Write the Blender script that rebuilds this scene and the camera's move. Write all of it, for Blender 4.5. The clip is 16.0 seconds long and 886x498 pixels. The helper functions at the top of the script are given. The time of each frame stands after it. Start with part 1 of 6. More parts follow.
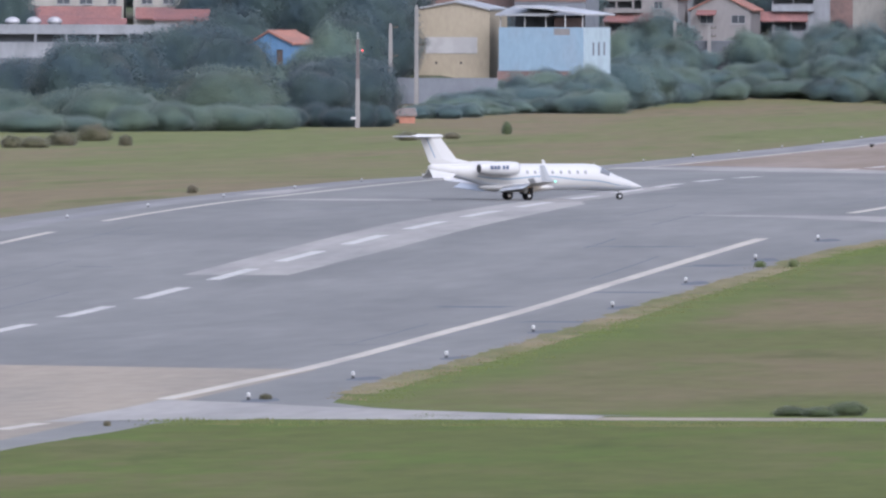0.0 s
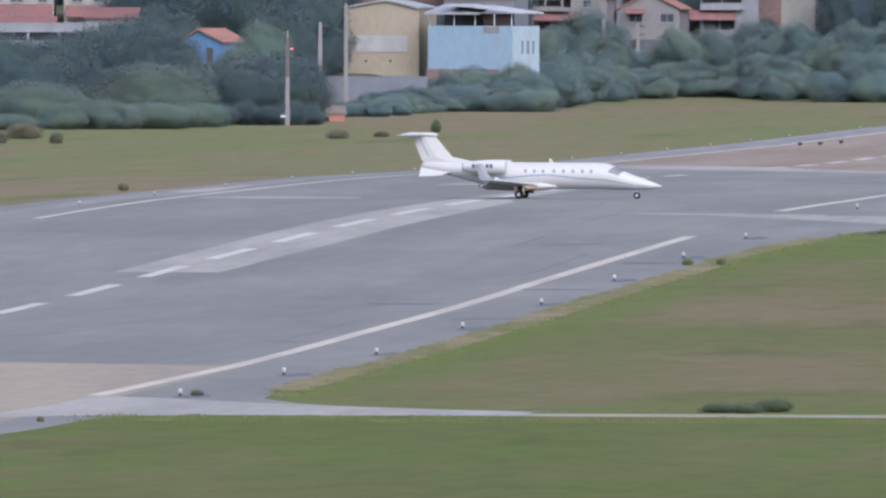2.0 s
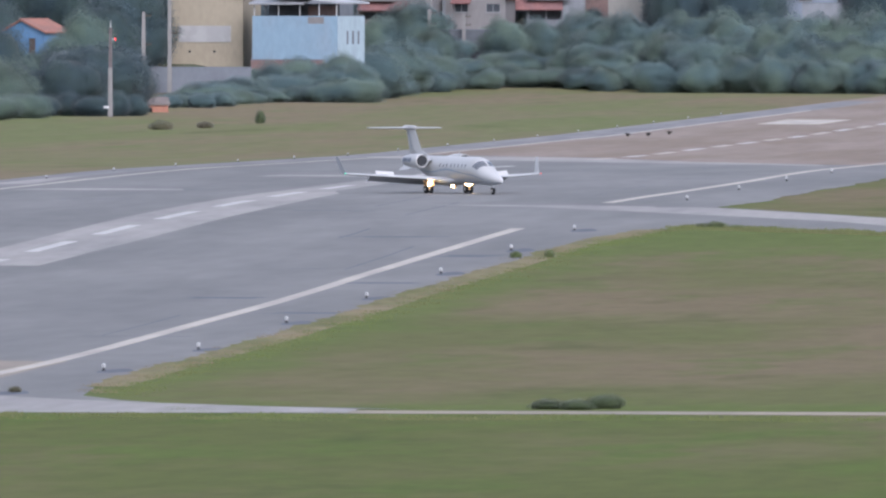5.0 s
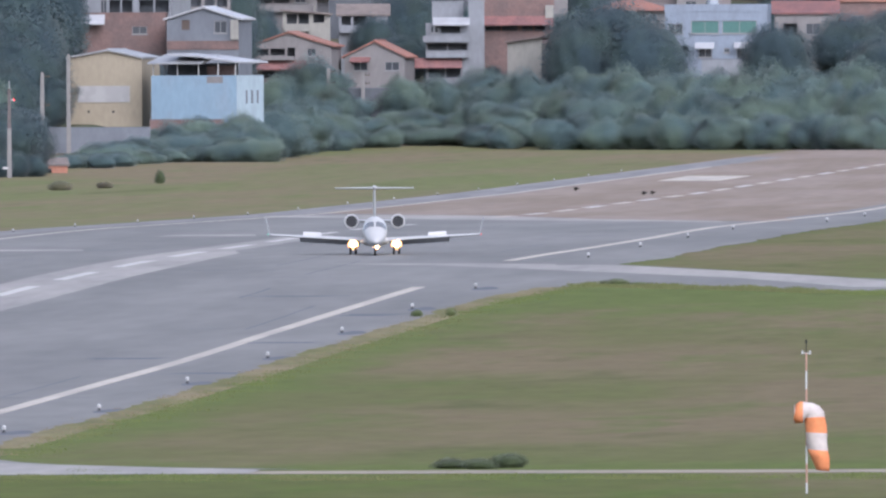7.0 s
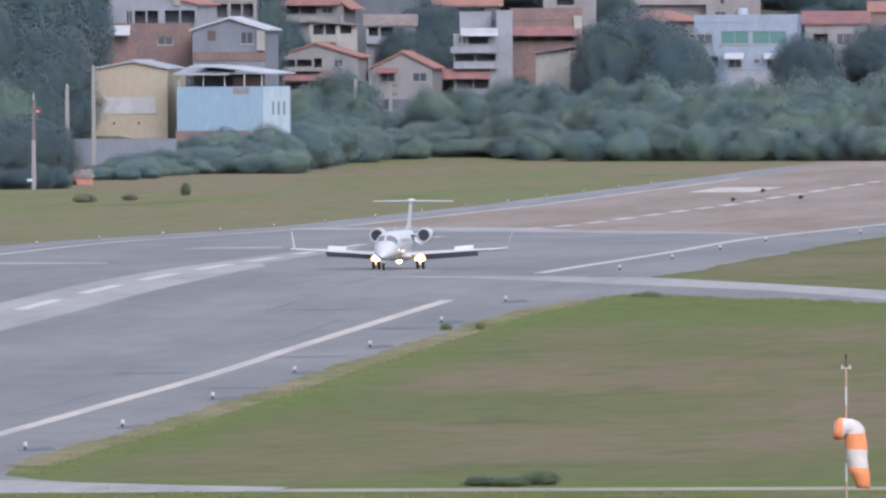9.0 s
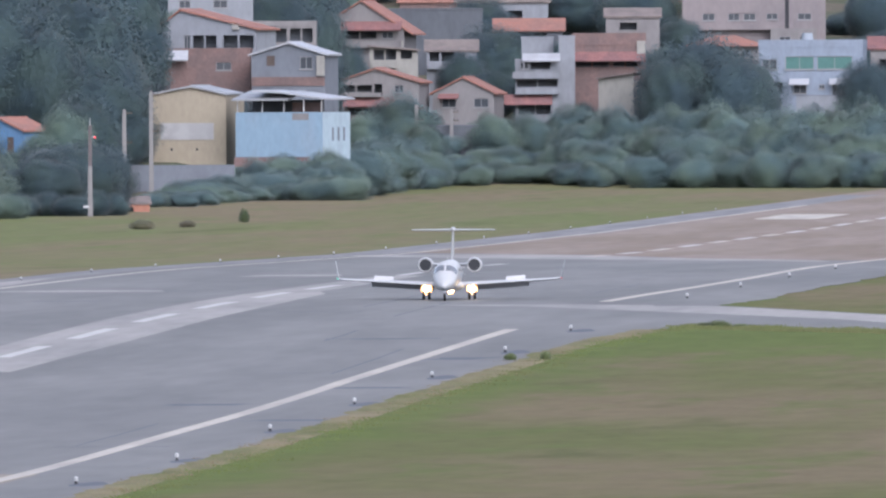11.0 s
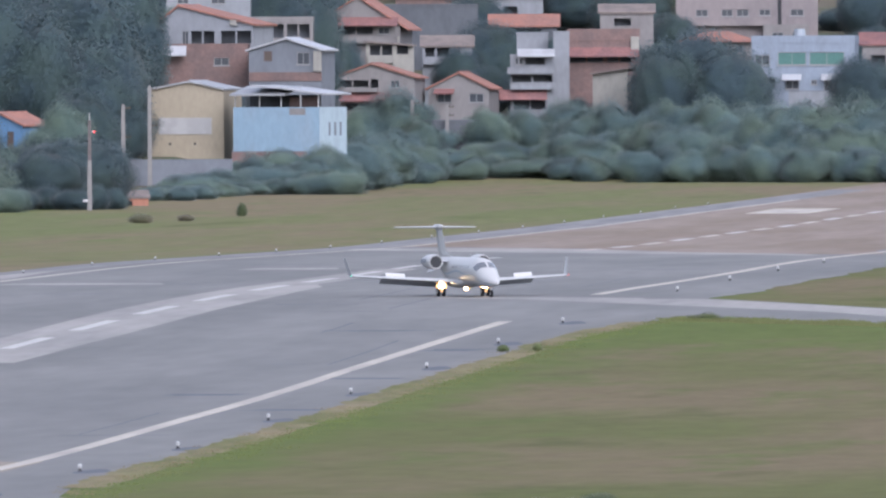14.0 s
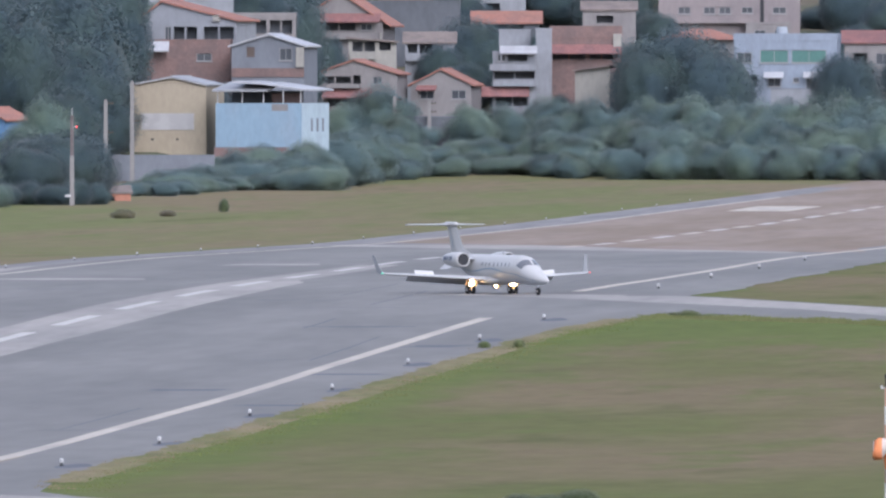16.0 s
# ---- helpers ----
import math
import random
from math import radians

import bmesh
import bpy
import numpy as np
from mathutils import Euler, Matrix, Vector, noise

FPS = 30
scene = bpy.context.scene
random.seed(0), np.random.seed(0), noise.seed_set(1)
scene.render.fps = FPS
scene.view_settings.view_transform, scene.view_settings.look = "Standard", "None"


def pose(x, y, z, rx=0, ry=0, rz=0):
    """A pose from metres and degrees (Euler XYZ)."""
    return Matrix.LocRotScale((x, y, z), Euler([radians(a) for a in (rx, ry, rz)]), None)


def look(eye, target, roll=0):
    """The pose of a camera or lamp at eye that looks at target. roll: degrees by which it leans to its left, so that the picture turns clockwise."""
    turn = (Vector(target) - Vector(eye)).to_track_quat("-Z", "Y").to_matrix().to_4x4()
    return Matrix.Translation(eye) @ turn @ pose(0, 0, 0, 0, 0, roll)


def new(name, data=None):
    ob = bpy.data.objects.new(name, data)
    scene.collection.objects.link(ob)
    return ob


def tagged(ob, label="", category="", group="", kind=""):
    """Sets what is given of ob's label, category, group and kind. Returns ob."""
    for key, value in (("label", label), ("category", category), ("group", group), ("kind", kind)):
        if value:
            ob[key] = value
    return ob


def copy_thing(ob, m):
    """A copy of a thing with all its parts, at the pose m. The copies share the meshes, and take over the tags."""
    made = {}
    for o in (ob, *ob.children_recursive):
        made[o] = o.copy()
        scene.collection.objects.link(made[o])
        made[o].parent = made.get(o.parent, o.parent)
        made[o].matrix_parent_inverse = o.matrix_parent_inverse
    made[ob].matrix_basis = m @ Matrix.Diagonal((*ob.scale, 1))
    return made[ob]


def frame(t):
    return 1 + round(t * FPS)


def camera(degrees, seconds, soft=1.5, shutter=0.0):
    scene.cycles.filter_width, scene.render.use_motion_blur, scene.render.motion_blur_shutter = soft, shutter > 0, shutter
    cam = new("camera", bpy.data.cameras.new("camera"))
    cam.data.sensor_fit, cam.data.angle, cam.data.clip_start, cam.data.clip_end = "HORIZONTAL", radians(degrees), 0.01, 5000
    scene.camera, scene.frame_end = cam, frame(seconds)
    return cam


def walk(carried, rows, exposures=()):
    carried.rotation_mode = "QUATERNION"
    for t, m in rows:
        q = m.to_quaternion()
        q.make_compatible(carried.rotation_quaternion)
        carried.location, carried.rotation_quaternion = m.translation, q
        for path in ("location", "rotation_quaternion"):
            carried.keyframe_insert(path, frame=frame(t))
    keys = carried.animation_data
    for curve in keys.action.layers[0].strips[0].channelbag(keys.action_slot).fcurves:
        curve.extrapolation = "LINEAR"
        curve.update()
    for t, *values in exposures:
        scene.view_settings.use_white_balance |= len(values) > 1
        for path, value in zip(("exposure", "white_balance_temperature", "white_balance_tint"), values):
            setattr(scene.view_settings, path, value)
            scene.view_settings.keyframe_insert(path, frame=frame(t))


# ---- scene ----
# World: metres, y runs down the runway away from the viewer, x to the right, z up.
cam = camera(2.0332, 16.0, soft=2.4)
CAM_ROWS = [
    (0.0, 2.05, -32.53, 16.76, 89.3676, 0.147, 3.9938),
    (0.5, 2.20, -34.92, 16.78, 89.3670, 0.080, 3.9535),
    (1.0, 2.18, -34.67, 16.78, 89.3662, 0.132, 3.9130),
    (1.5, 2.40, -38.15, 16.81, 89.3645, 0.129, 3.8718),
    (2.0, 2.58, -41.06, 16.83, 89.3635, 0.198, 3.8304),
    (2.5, 2.66, -42.21, 16.84, 89.3643, 0.277, 3.7895),
    (3.0, 2.32, -36.94, 16.80, 89.3632, 0.259, 3.7205),
    (3.5, 2.21, -35.05, 16.78, 89.3627, 0.141, 3.6496),
    (4.0, 1.93, -30.69, 16.75, 89.3602, 0.070, 3.5824),
    (4.5, 1.45, -23.06, 16.68, 89.3550, 0.040, 3.5157),
    (5.0, 1.07, -16.97, 16.64, 89.3444, 0.150, 3.4297),
    (5.2, 1.00, -15.97, 16.63, 89.3368, 0.068, 3.3831),
    (7.3, 0.69, -10.98, 16.59, 89.4907, -0.233, 3.2002),
    (7.5, 0.63, -9.98, 16.58, 89.4910, -0.189, 3.2067),
    (8.0, 0.31, -4.99, 16.54, 89.4936, -0.250, 3.2247),
    (8.5, -0.13, 2.00, 16.48, 89.4994, -0.253, 3.2423),
    (9.0, -0.69, 10.98, 16.41, 89.5066, -0.280, 3.2623),
    (9.5, -1.70, 26.95, 16.28, 89.5344, -0.253, 3.3022),
    (10.0, -2.70, 42.92, 16.16, 89.5637, -0.277, 3.3533),
    (10.2, -2.95, 46.91, 16.12, 89.5690, -0.292, 3.3801),
    (12.5, -2.95, 46.91, 16.12, 89.5698, -0.224, 3.4289),
    (13.0, -2.07, 32.93, 16.24, 89.5614, -0.179, 3.4118),
    (13.5, -1.32, 20.96, 16.33, 89.5572, -0.228, 3.3990),
    (14.0, -1.07, 16.97, 16.36, 89.5556, -0.226, 3.3913),
    (14.5, -1.00, 15.97, 16.37, 89.5538, -0.277, 3.3837),
    (15.0, -0.97, 15.47, 16.38, 89.5538, -0.267, 3.3758),
    (15.5, -0.94, 14.97, 16.38, 89.5542, -0.177, 3.3686),
    (16.0, -0.91, 14.47, 16.38, 89.5472, -0.017, 3.3497),
]
walk(cam, [(t, pose(x, y, z, 0, 0, yaw) @ pose(0, 0, 0, pitch) @ pose(0, 0, 0, 0, 0, roll)) for t, x, y, z, pitch, roll, yaw in CAM_ROWS],
     exposures=[(0.0, 0.68, 5740, 17.5), (1.5, 0.63, 5740, 17.5), (3.0, 0.57, 5740, 17.5), (4.0, 0.58, 5740, 17.5), (5.2, 0.63, 5740, 17.5), (7.5, 0.7, 5740, 17.5), (12.5, 0.7, 5740, 17.5), (16.0, 0.66, 5740, 17.5)])

# ---- daylight under an overcast sky ----
world = bpy.data.worlds.new("overcast_sky")
scene.world = world
world.use_nodes = True
wn, wl = world.node_tree.nodes, world.node_tree.links
sky = wn.new("ShaderNodeTexSky")
sky.sky_type, sky.sun_disc = "NISHITA", False
sky.sun_elevation, sky.sun_rotation = radians(38), radians(155)
sky.air_density, sky.dust_density, sky.ozone_density = 1.0, 2.5, 1.0
grey_cloud = wn.new("ShaderNodeHueSaturation")
grey_cloud.inputs["Saturation"].default_value = 0.5
wl.new(sky.outputs["Color"], grey_cloud.inputs["Color"])
wl.new(grey_cloud.outputs["Color"], wn["Background"].inputs["Color"])
wn["Background"].inputs["Strength"].default_value = 0.183
sun_data = bpy.data.lights.new("sun", "SUN")
sun_data.energy, sun_data.angle, sun_data.color = 1.5, radians(55), (1.0, 0.98, 0.96)
sun = new("sun", sun_data)
sun.matrix_world = look((0, 0, 100), (-28, 58, 44))


# ---- materials ----
def material(name, colour, rough=0.7, metal=0.0, second=None, scale=1.0, stretch=(1, 1, 1), low=0.4, high=0.6, fine=0.0, fine_scale=8.0, bump=0.0, vary=0.0, island=0.0, emit=0.0, bump_dist=0.02):
    m = bpy.data.materials.new(name)
    m.use_nodes = True
    n, l = m.node_tree.nodes, m.node_tree.links
    b = n["Principled BSDF"]
    b.inputs["Roughness"].default_value, b.inputs["Metallic"].default_value = rough, metal
    b.inputs["Specular IOR Level"].default_value = 0.08 if rough >= 0.7 else 0.35
    co = n.new("ShaderNodeNewGeometry").outputs["Position"]
    mp = n.new("ShaderNodeMapping")
    mp.inputs["Scale"].default_value = stretch
    l.new(co, mp.inputs["Vector"])
    c = n.new("ShaderNodeRGB")
    c.outputs[0].default_value = (*colour, 1)
    out = c.outputs[0]
    if second:
        t = n.new("ShaderNodeTexNoise")
        t.inputs["Scale"].default_value, t.inputs["Detail"].default_value = scale, 6
        l.new(mp.outputs["Vector"], t.inputs["Vector"])
        r = n.new("ShaderNodeMapRange")
        r.inputs["From Min"].default_value, r.inputs["From Max"].default_value = low, high
        l.new(t.outputs["Fac"], r.inputs["Value"])
        x = n.new("ShaderNodeMix")
        x.data_type = "RGBA"
        l.new(r.outputs["Result"], x.inputs["Factor"])
        l.new(out, x.inputs["A"])
        x.inputs["B"].default_value = (*second, 1)
        out = x.outputs["Result"]
    if fine or vary or island:
        h = n.new("ShaderNodeHueSaturation")
        l.new(out, h.inputs["Color"])
        add = n.new("ShaderNodeMath")
        add.operation, add.inputs[0].default_value, add.inputs[1].default_value = "ADD", 1.0, 0.0
        last = add
        if fine:
            t2 = n.new("ShaderNodeTexNoise")
            t2.inputs["Scale"].default_value, t2.inputs["Detail"].default_value = fine_scale, 5
            l.new(mp.outputs["Vector"], t2.inputs["Vector"])
            r2 = n.new("ShaderNodeMapRange")
            r2.inputs["To Min"].default_value, r2.inputs["To Max"].default_value = -fine * 2, fine * 2
            l.new(t2.outputs["Fac"], r2.inputs["Value"])
            l.new(r2.outputs["Result"], add.inputs[1])
        for amount, source in ((vary, "object"), (island, "island")):
            if amount:
                s = n.new("ShaderNodeObjectInfo").outputs["Random"] if source == "object" else n.new("ShaderNodeNewGeometry").outputs["Random Per Island"]
                r3 = n.new("ShaderNodeMapRange")
                r3.inputs["To Min"].default_value, r3.inputs["To Max"].default_value = -amount, amount
                l.new(s, r3.inputs["Value"])
                a2 = n.new("ShaderNodeMath")
                a2.operation = "ADD"
                l.new(last.outputs[0], a2.inputs[0])
                l.new(r3.outputs["Result"], a2.inputs[1])
                last = a2
        l.new(last.outputs[0], h.inputs["Value"])
        out = h.outputs["Color"]
    l.new(out, b.inputs["Base Color"])
    if bump:
        t3 = n.new("ShaderNodeTexNoise")
        t3.inputs["Scale"].default_value, t3.inputs["Detail"].default_value = fine_scale, 5
        l.new(mp.outputs["Vector"], t3.inputs["Vector"])
        bp = n.new("ShaderNodeBump")
        bp.inputs["Strength"].default_value, bp.inputs["Distance"].default_value = bump, bump_dist
        l.new(t3.outputs["Fac"], bp.inputs["Height"])
        l.new(bp.outputs["Normal"], b.inputs["Normal"])
    if emit:
        l.new(out, b.inputs["Emission Color"])
        b.inputs["Emission Strength"].default_value = emit
    return m


def leafy(m):
    """Thin leaves let part of the light through."""
    n, l = m.node_tree.nodes, m.node_tree.links
    b, out = n["Principled BSDF"], n["Material Output"]
    t, x = n.new("ShaderNodeBsdfTranslucent"), n.new("ShaderNodeMixShader")
    l.new(b.inputs["Base Color"].links[0].from_socket, t.inputs["Color"])
    x.inputs["Fac"].default_value = 0.4
    b.inputs["Specular IOR Level"].default_value, b.inputs["Roughness"].default_value = 0.25, 0.7
    b.inputs["Sheen Weight"].default_value, b.inputs["Sheen Roughness"].default_value = 0.2, 0.6
    l.new(b.outputs[0], x.inputs[1])
    l.new(t.outputs[0], x.inputs[2])
    l.new(x.outputs[0], out.inputs["Surface"])
    return m


# long stretches along the runway read right at this low view: noise is squeezed in y
def turf(name, green, straw, lush, size=1.0, dry=(0.42, 0.6), rich=(0.55, 0.72), margins=(), squeeze=0.2):
    """Uneven mown grass: broad straw areas, lush streaks, darker damp patches and fine blades."""
    m = bpy.data.materials.new(name)
    m.use_nodes = True
    n, l = m.node_tree.nodes, m.node_tree.links
    b = n["Principled BSDF"]
    b.inputs["Roughness"].default_value, b.inputs["Specular IOR Level"].default_value = 0.95, 0.05
    co = n.new("ShaderNodeNewGeometry").outputs["Position"]
    mp = n.new("ShaderNodeMapping")
    mp.inputs["Scale"].default_value = (1, squeeze, 1)
    l.new(co, mp.inputs["Vector"])

    def field(scale, low, high, shift, a, c):
        off = n.new("ShaderNodeMapping")
        off.inputs["Location"].default_value = (shift, shift * 0.7, 0)
        l.new(mp.outputs["Vector"], off.inputs["Vector"])
        t = n.new("ShaderNodeTexNoise")
        t.inputs["Scale"].default_value, t.inputs["Detail"].default_value, t.inputs["Roughness"].default_value = scale * size, 4, 0.62
        l.new(off.outputs["Vector"], t.inputs["Vector"])
        r = n.new("ShaderNodeMapRange")
        r.inputs["From Min"].default_value, r.inputs["From Max"].default_value = low, high
        r.inputs["To Min"].default_value, r.inputs["To Max"].default_value = a, c
        l.new(t.outputs["Fac"], r.inputs["Value"])
        return r.outputs["Result"]

    def mixed(fac, a, colour):
        x = n.new("ShaderNodeMix")
        x.data_type = "RGBA"
        l.new(fac, x.inputs["Factor"])
        if isinstance(a, tuple):
            x.inputs["A"].default_value = (*a, 1)
        else:
            l.new(a, x.inputs["A"])
        x.inputs["B"].default_value = (*colour, 1)
        return x.outputs["Result"]

    out = mixed(field(0.034, *dry, 3.0, 0, 1), green, straw)
    out = mixed(field(0.15, *rich, 17.0, 0, 0.85), out, lush)
    out = mixed(field(0.11, 0.6, 0.74, 41.0, 0, 0.6), out, tuple(v * 0.62 for v in lush))
    # greener growth beside the pavements: axis, where it begins, where it is full
    parts = n.new("ShaderNodeSeparateXYZ")
    l.new(co, parts.inputs[0])
    for axis, start, full, wander, colour in margins:
        add = n.new("ShaderNodeMath")
        add.operation = "ADD"
        l.new(parts.outputs[axis], add.inputs[0])
        l.new(field(0.22, 0.25, 0.75, 63.0 + start, -wander, wander), add.inputs[1])
        r = n.new("ShaderNodeMapRange")
        r.interpolation_type = "SMOOTHSTEP"
        r.inputs["From Min"].default_value, r.inputs["From Max"].default_value = start, full
        r.inputs["To Max"].default_value = 0.85
        l.new(add.outputs[0], r.inputs["Value"])
        fac = r.outputs["Result"]
        if axis == "Y":
            end = n.new("ShaderNodeMapRange")
            end.inputs["From Min"].default_value, end.inputs["From Max"].default_value = 1535, 1500
            l.new(parts.outputs["Y"], end.inputs["Value"])
            mul = n.new("ShaderNodeMath")
            mul.operation = "MULTIPLY"
            l.new(fac, mul.inputs[0])
            l.new(end.outputs["Result"], mul.inputs[1])
            fac = mul.outputs[0]
        out = mixed(fac, out, colour)
    h = n.new("ShaderNodeHueSaturation")
    l.new(out, h.inputs["Color"])
    l.new(field(0.6, 0.25, 0.75, 7.0, 0.88, 1.12), h.inputs["Value"])
    l.new(h.outputs["Color"], b.inputs["Base Color"])
    return m


LUSH = (0.083, 0.107, 0.028)
GRASS = turf("grass", (0.096, 0.098, 0.037), (0.13, 0.104, 0.059), (0.078, 0.1, 0.028), 1.0, (0.4, 0.58), (0.53, 0.72), [("X", -72.0, -77.5, 2.6, LUSH), ("Y", 1375, 1440, 45, LUSH), ("Y", 1046, 1016, 14, LUSH)])
FAR_GRASS = turf("dry_far_grass", (0.114, 0.123, 0.05), (0.146, 0.118, 0.07), (0.098, 0.12, 0.042), 0.9, squeeze=0.07)
SCRUB = material("hillside_scrub", (0.07, 0.082, 0.05), 0.95, second=(0.11, 0.095, 0.07), scale=0.1, fine=0.2, fine_scale=0.6)
DAMP_GRASS = turf("damp_front_grass", (0.079, 0.09, 0.026), (0.112, 0.1, 0.047), (0.073, 0.1, 0.021), 1.2, (0.48, 0.66), (0.48, 0.64))
VERGE = material("dry_verge_grass", (0.185, 0.152, 0.09), 0.95, second=(0.11, 0.11, 0.045), scale=0.15, stretch=(1, 0.15, 1), fine=0.2, fine_scale=1.0)
ASPHALT = material("weathered_asphalt", (0.136, 0.1335, 0.126), 0.75, second=(0.166, 0.162, 0.152), scale=0.09, stretch=(1, 0.12, 1), low=0.4, high=0.62, fine=0.1, fine_scale=0.6, bump=0.1)
BROWN_ASPHALT = material("brown_old_asphalt", (0.178, 0.139, 0.107), 0.85, second=(0.216, 0.176, 0.144), scale=0.1, stretch=(1, 0.06, 1), fine=0.12, fine_scale=0.7, bump=0.1)
PALE_ASPHALT = material("pale_worn_asphalt", (0.268, 0.252, 0.232), 0.8, second=(0.216, 0.206, 0.193), scale=0.2, stretch=(1, 0.1, 1), fine=0.1, fine_scale=1.2)
WORN = material("worn_shoulder_asphalt", (0.192, 0.186, 0.182), 0.8, second=(0.152, 0.15, 0.15), scale=0.3, stretch=(1, 0.06, 1), fine=0.12, fine_scale=1.0)
CONCRETE = material("pale_concrete", (0.252, 0.214, 0.168), 0.85, second=(0.216, 0.188, 0.152), scale=0.12, stretch=(1, 0.15, 1), fine=0.1, fine_scale=1.0)
SEAM = material("tarred_seam", (0.095, 0.1, 0.115), 0.8, fine=0.2, fine_scale=1.0)
PAINT = material("worn_white_paint", (0.385, 0.368, 0.342), 0.7, second=(0.3, 0.288, 0.272), scale=0.6, stretch=(1, 0.1, 1), low=0.5, high=0.75, fine=0.1, fine_scale=2)
EDGE_PAINT = material("faded_cream_paint", (0.388, 0.352, 0.298), 0.75, second=(0.295, 0.27, 0.238), scale=0.5, stretch=(1, 0.08, 1), low=0.45, high=0.7, fine=0.12, fine_scale=2)
# distance haze is put into these three leaf colours as a shift to blue
LEAF = leafy(material("hazed_green_leaves", (0.108, 0.16, 0.138), 0.9, second=(0.126, 0.174, 0.13), scale=0.25, fine=0.12, fine_scale=0.6, vary=0.08, island=0.05))
LEAF_DARK = leafy(material("hazed_deep_green_leaves", (0.052, 0.086, 0.1), 0.9, second=(0.066, 0.103, 0.098), scale=0.25, fine=0.12, fine_scale=0.6, vary=0.08, island=0.05))
THICKET_LEAF = leafy(material("hazed_thicket_leaves", (0.11, 0.17, 0.174), 0.9, second=(0.154, 0.212, 0.168), scale=0.16, fine=0.12, fine_scale=0.5, vary=0.1, island=0.05))
BUSH_LEAF = leafy(material("bush_leaves", (0.088, 0.12, 0.052), 0.9, second=(0.1, 0.125, 0.058), scale=0.4, fine=0.1, fine_scale=2.0, vary=0.15, island=0.08))
DRY_BUSH_LEAF = leafy(material("dry_bush_leaves", (0.14, 0.138, 0.078), 0.9, second=(0.155, 0.135, 0.088), scale=0.4, fine=0.1, fine_scale=2.0, vary=0.15, island=0.06))
GREEN_BUSH_LEAF = leafy(material("fresh_bush_leaves", (0.135, 0.172, 0.065), 0.9, second=(0.145, 0.165, 0.07), scale=0.4, fine=0.1, fine_scale=2.0, vary=0.1, island=0.08))
BARK = material("bark", (0.09, 0.075, 0.06), 0.9, fine=0.3, fine_scale=3, bump=0.4)
WHITE_PAINT = material("aircraft_white_paint", (0.385, 0.38, 0.368), 0.45, fine=0.02, fine_scale=2)
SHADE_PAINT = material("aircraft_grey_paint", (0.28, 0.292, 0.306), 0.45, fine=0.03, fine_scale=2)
GREY_BELLY = material("aircraft_grey_belly", (0.36, 0.38, 0.41), 0.35, fine=0.03, fine_scale=2)
BAR_NAVY = material("navy_marking_paint", (0.05, 0.065, 0.11), 0.4)
NAV_GREEN = material("green_lamp_lens", (0.1, 1.0, 0.6), 0.3, emit=0.5)
NAV_RED = material("red_wing_lamp_lens", (0.9, 0.06, 0.05), 0.3, emit=0.6)
STRIPE = material("slate_blue_stripe", (0.16, 0.22, 0.28), 0.35)
DARK = material("dark_opening", (0.012, 0.013, 0.016), 0.5)
COCKPIT_GLASS = material("cockpit_glass", (0.13, 0.135, 0.145), 0.15)
CABIN_GLASS = material("cabin_glass", (0.21, 0.213, 0.22), 0.2)
RUBBER = material("tyre_rubber", (0.02, 0.02, 0.022), 0.8, fine=0.2, fine_scale=20)
METAL = material("bare_metal", (0.5, 0.5, 0.5), 0.35, 0.9)
LAMP = material("landing_lamp_lens", (1.0, 0.72, 0.36), 0.3, emit=42.0)
# emission on the reflector discs imitates the orange glare round the lamps
LAMP_GLOW = material("landing_lamp_reflector_glare", (1.0, 0.5, 0.16), 0.3, emit=4.0)
RED_LAMP = material("red_lamp_lens", (1.0, 0.04, 0.03), 0.3, emit=2.5)
TUFT = leafy(material("green_grass_blades", (0.128, 0.158, 0.046), 0.95, second=(0.145, 0.15, 0.058), scale=0.1, stretch=(1, 0.2, 1), fine=0.1, fine_scale=1.0, island=0.06))
DRY_TUFT = leafy(material("dry_grass_blades", (0.21, 0.17, 0.1), 0.95, fine=0.12, fine_scale=1.0, island=0.12))


def plaster(name, colour, grime, rough=0.85):
    return material(name, colour, rough, second=grime, scale=0.35, stretch=(1, 1, 0.5), low=0.45, high=0.75, fine=0.08, fine_scale=2.0)


YELLOW = plaster("yellow_render", (0.275, 0.238, 0.178), (0.24, 0.208, 0.158))
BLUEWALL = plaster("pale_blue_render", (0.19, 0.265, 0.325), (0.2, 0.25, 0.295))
# lighter copy of the blue render: light from the right put into colour
PALE_SIDE = plaster("side_lit_pale_blue_render", (0.32, 0.39, 0.425), (0.28, 0.34, 0.37))
DEEPBLUE = plaster("blue_render", (0.1, 0.19, 0.31), (0.13, 0.19, 0.27))
PALEBLUE = plaster("bluish_white_render", (0.196, 0.226, 0.268), (0.16, 0.18, 0.21))
WHITEWALL = plaster("grimy_white_render", (0.205, 0.214, 0.228), (0.158, 0.164, 0.174))
CREAM = plaster("cream_render", (0.26, 0.25, 0.222), (0.21, 0.203, 0.185))
TANWALL = plaster("tan_render", (0.185, 0.175, 0.17), (0.15, 0.14, 0.138))
PINKWALL = plaster("pinkish_render", (0.2, 0.175, 0.172), (0.165, 0.148, 0.148))
GREYWALL = plaster("grey_render", (0.145, 0.156, 0.174), (0.115, 0.122, 0.136))
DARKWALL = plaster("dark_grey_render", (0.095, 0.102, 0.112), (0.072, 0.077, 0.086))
ORANGEWALL = plaster("orange_render", (0.28, 0.135, 0.095), (0.23, 0.125, 0.095))
BRICK = material("red_clay_brick", (0.165, 0.113, 0.102), 0.9, second=(0.132, 0.098, 0.092), scale=0.5, fine=0.12, fine_scale=3.0)
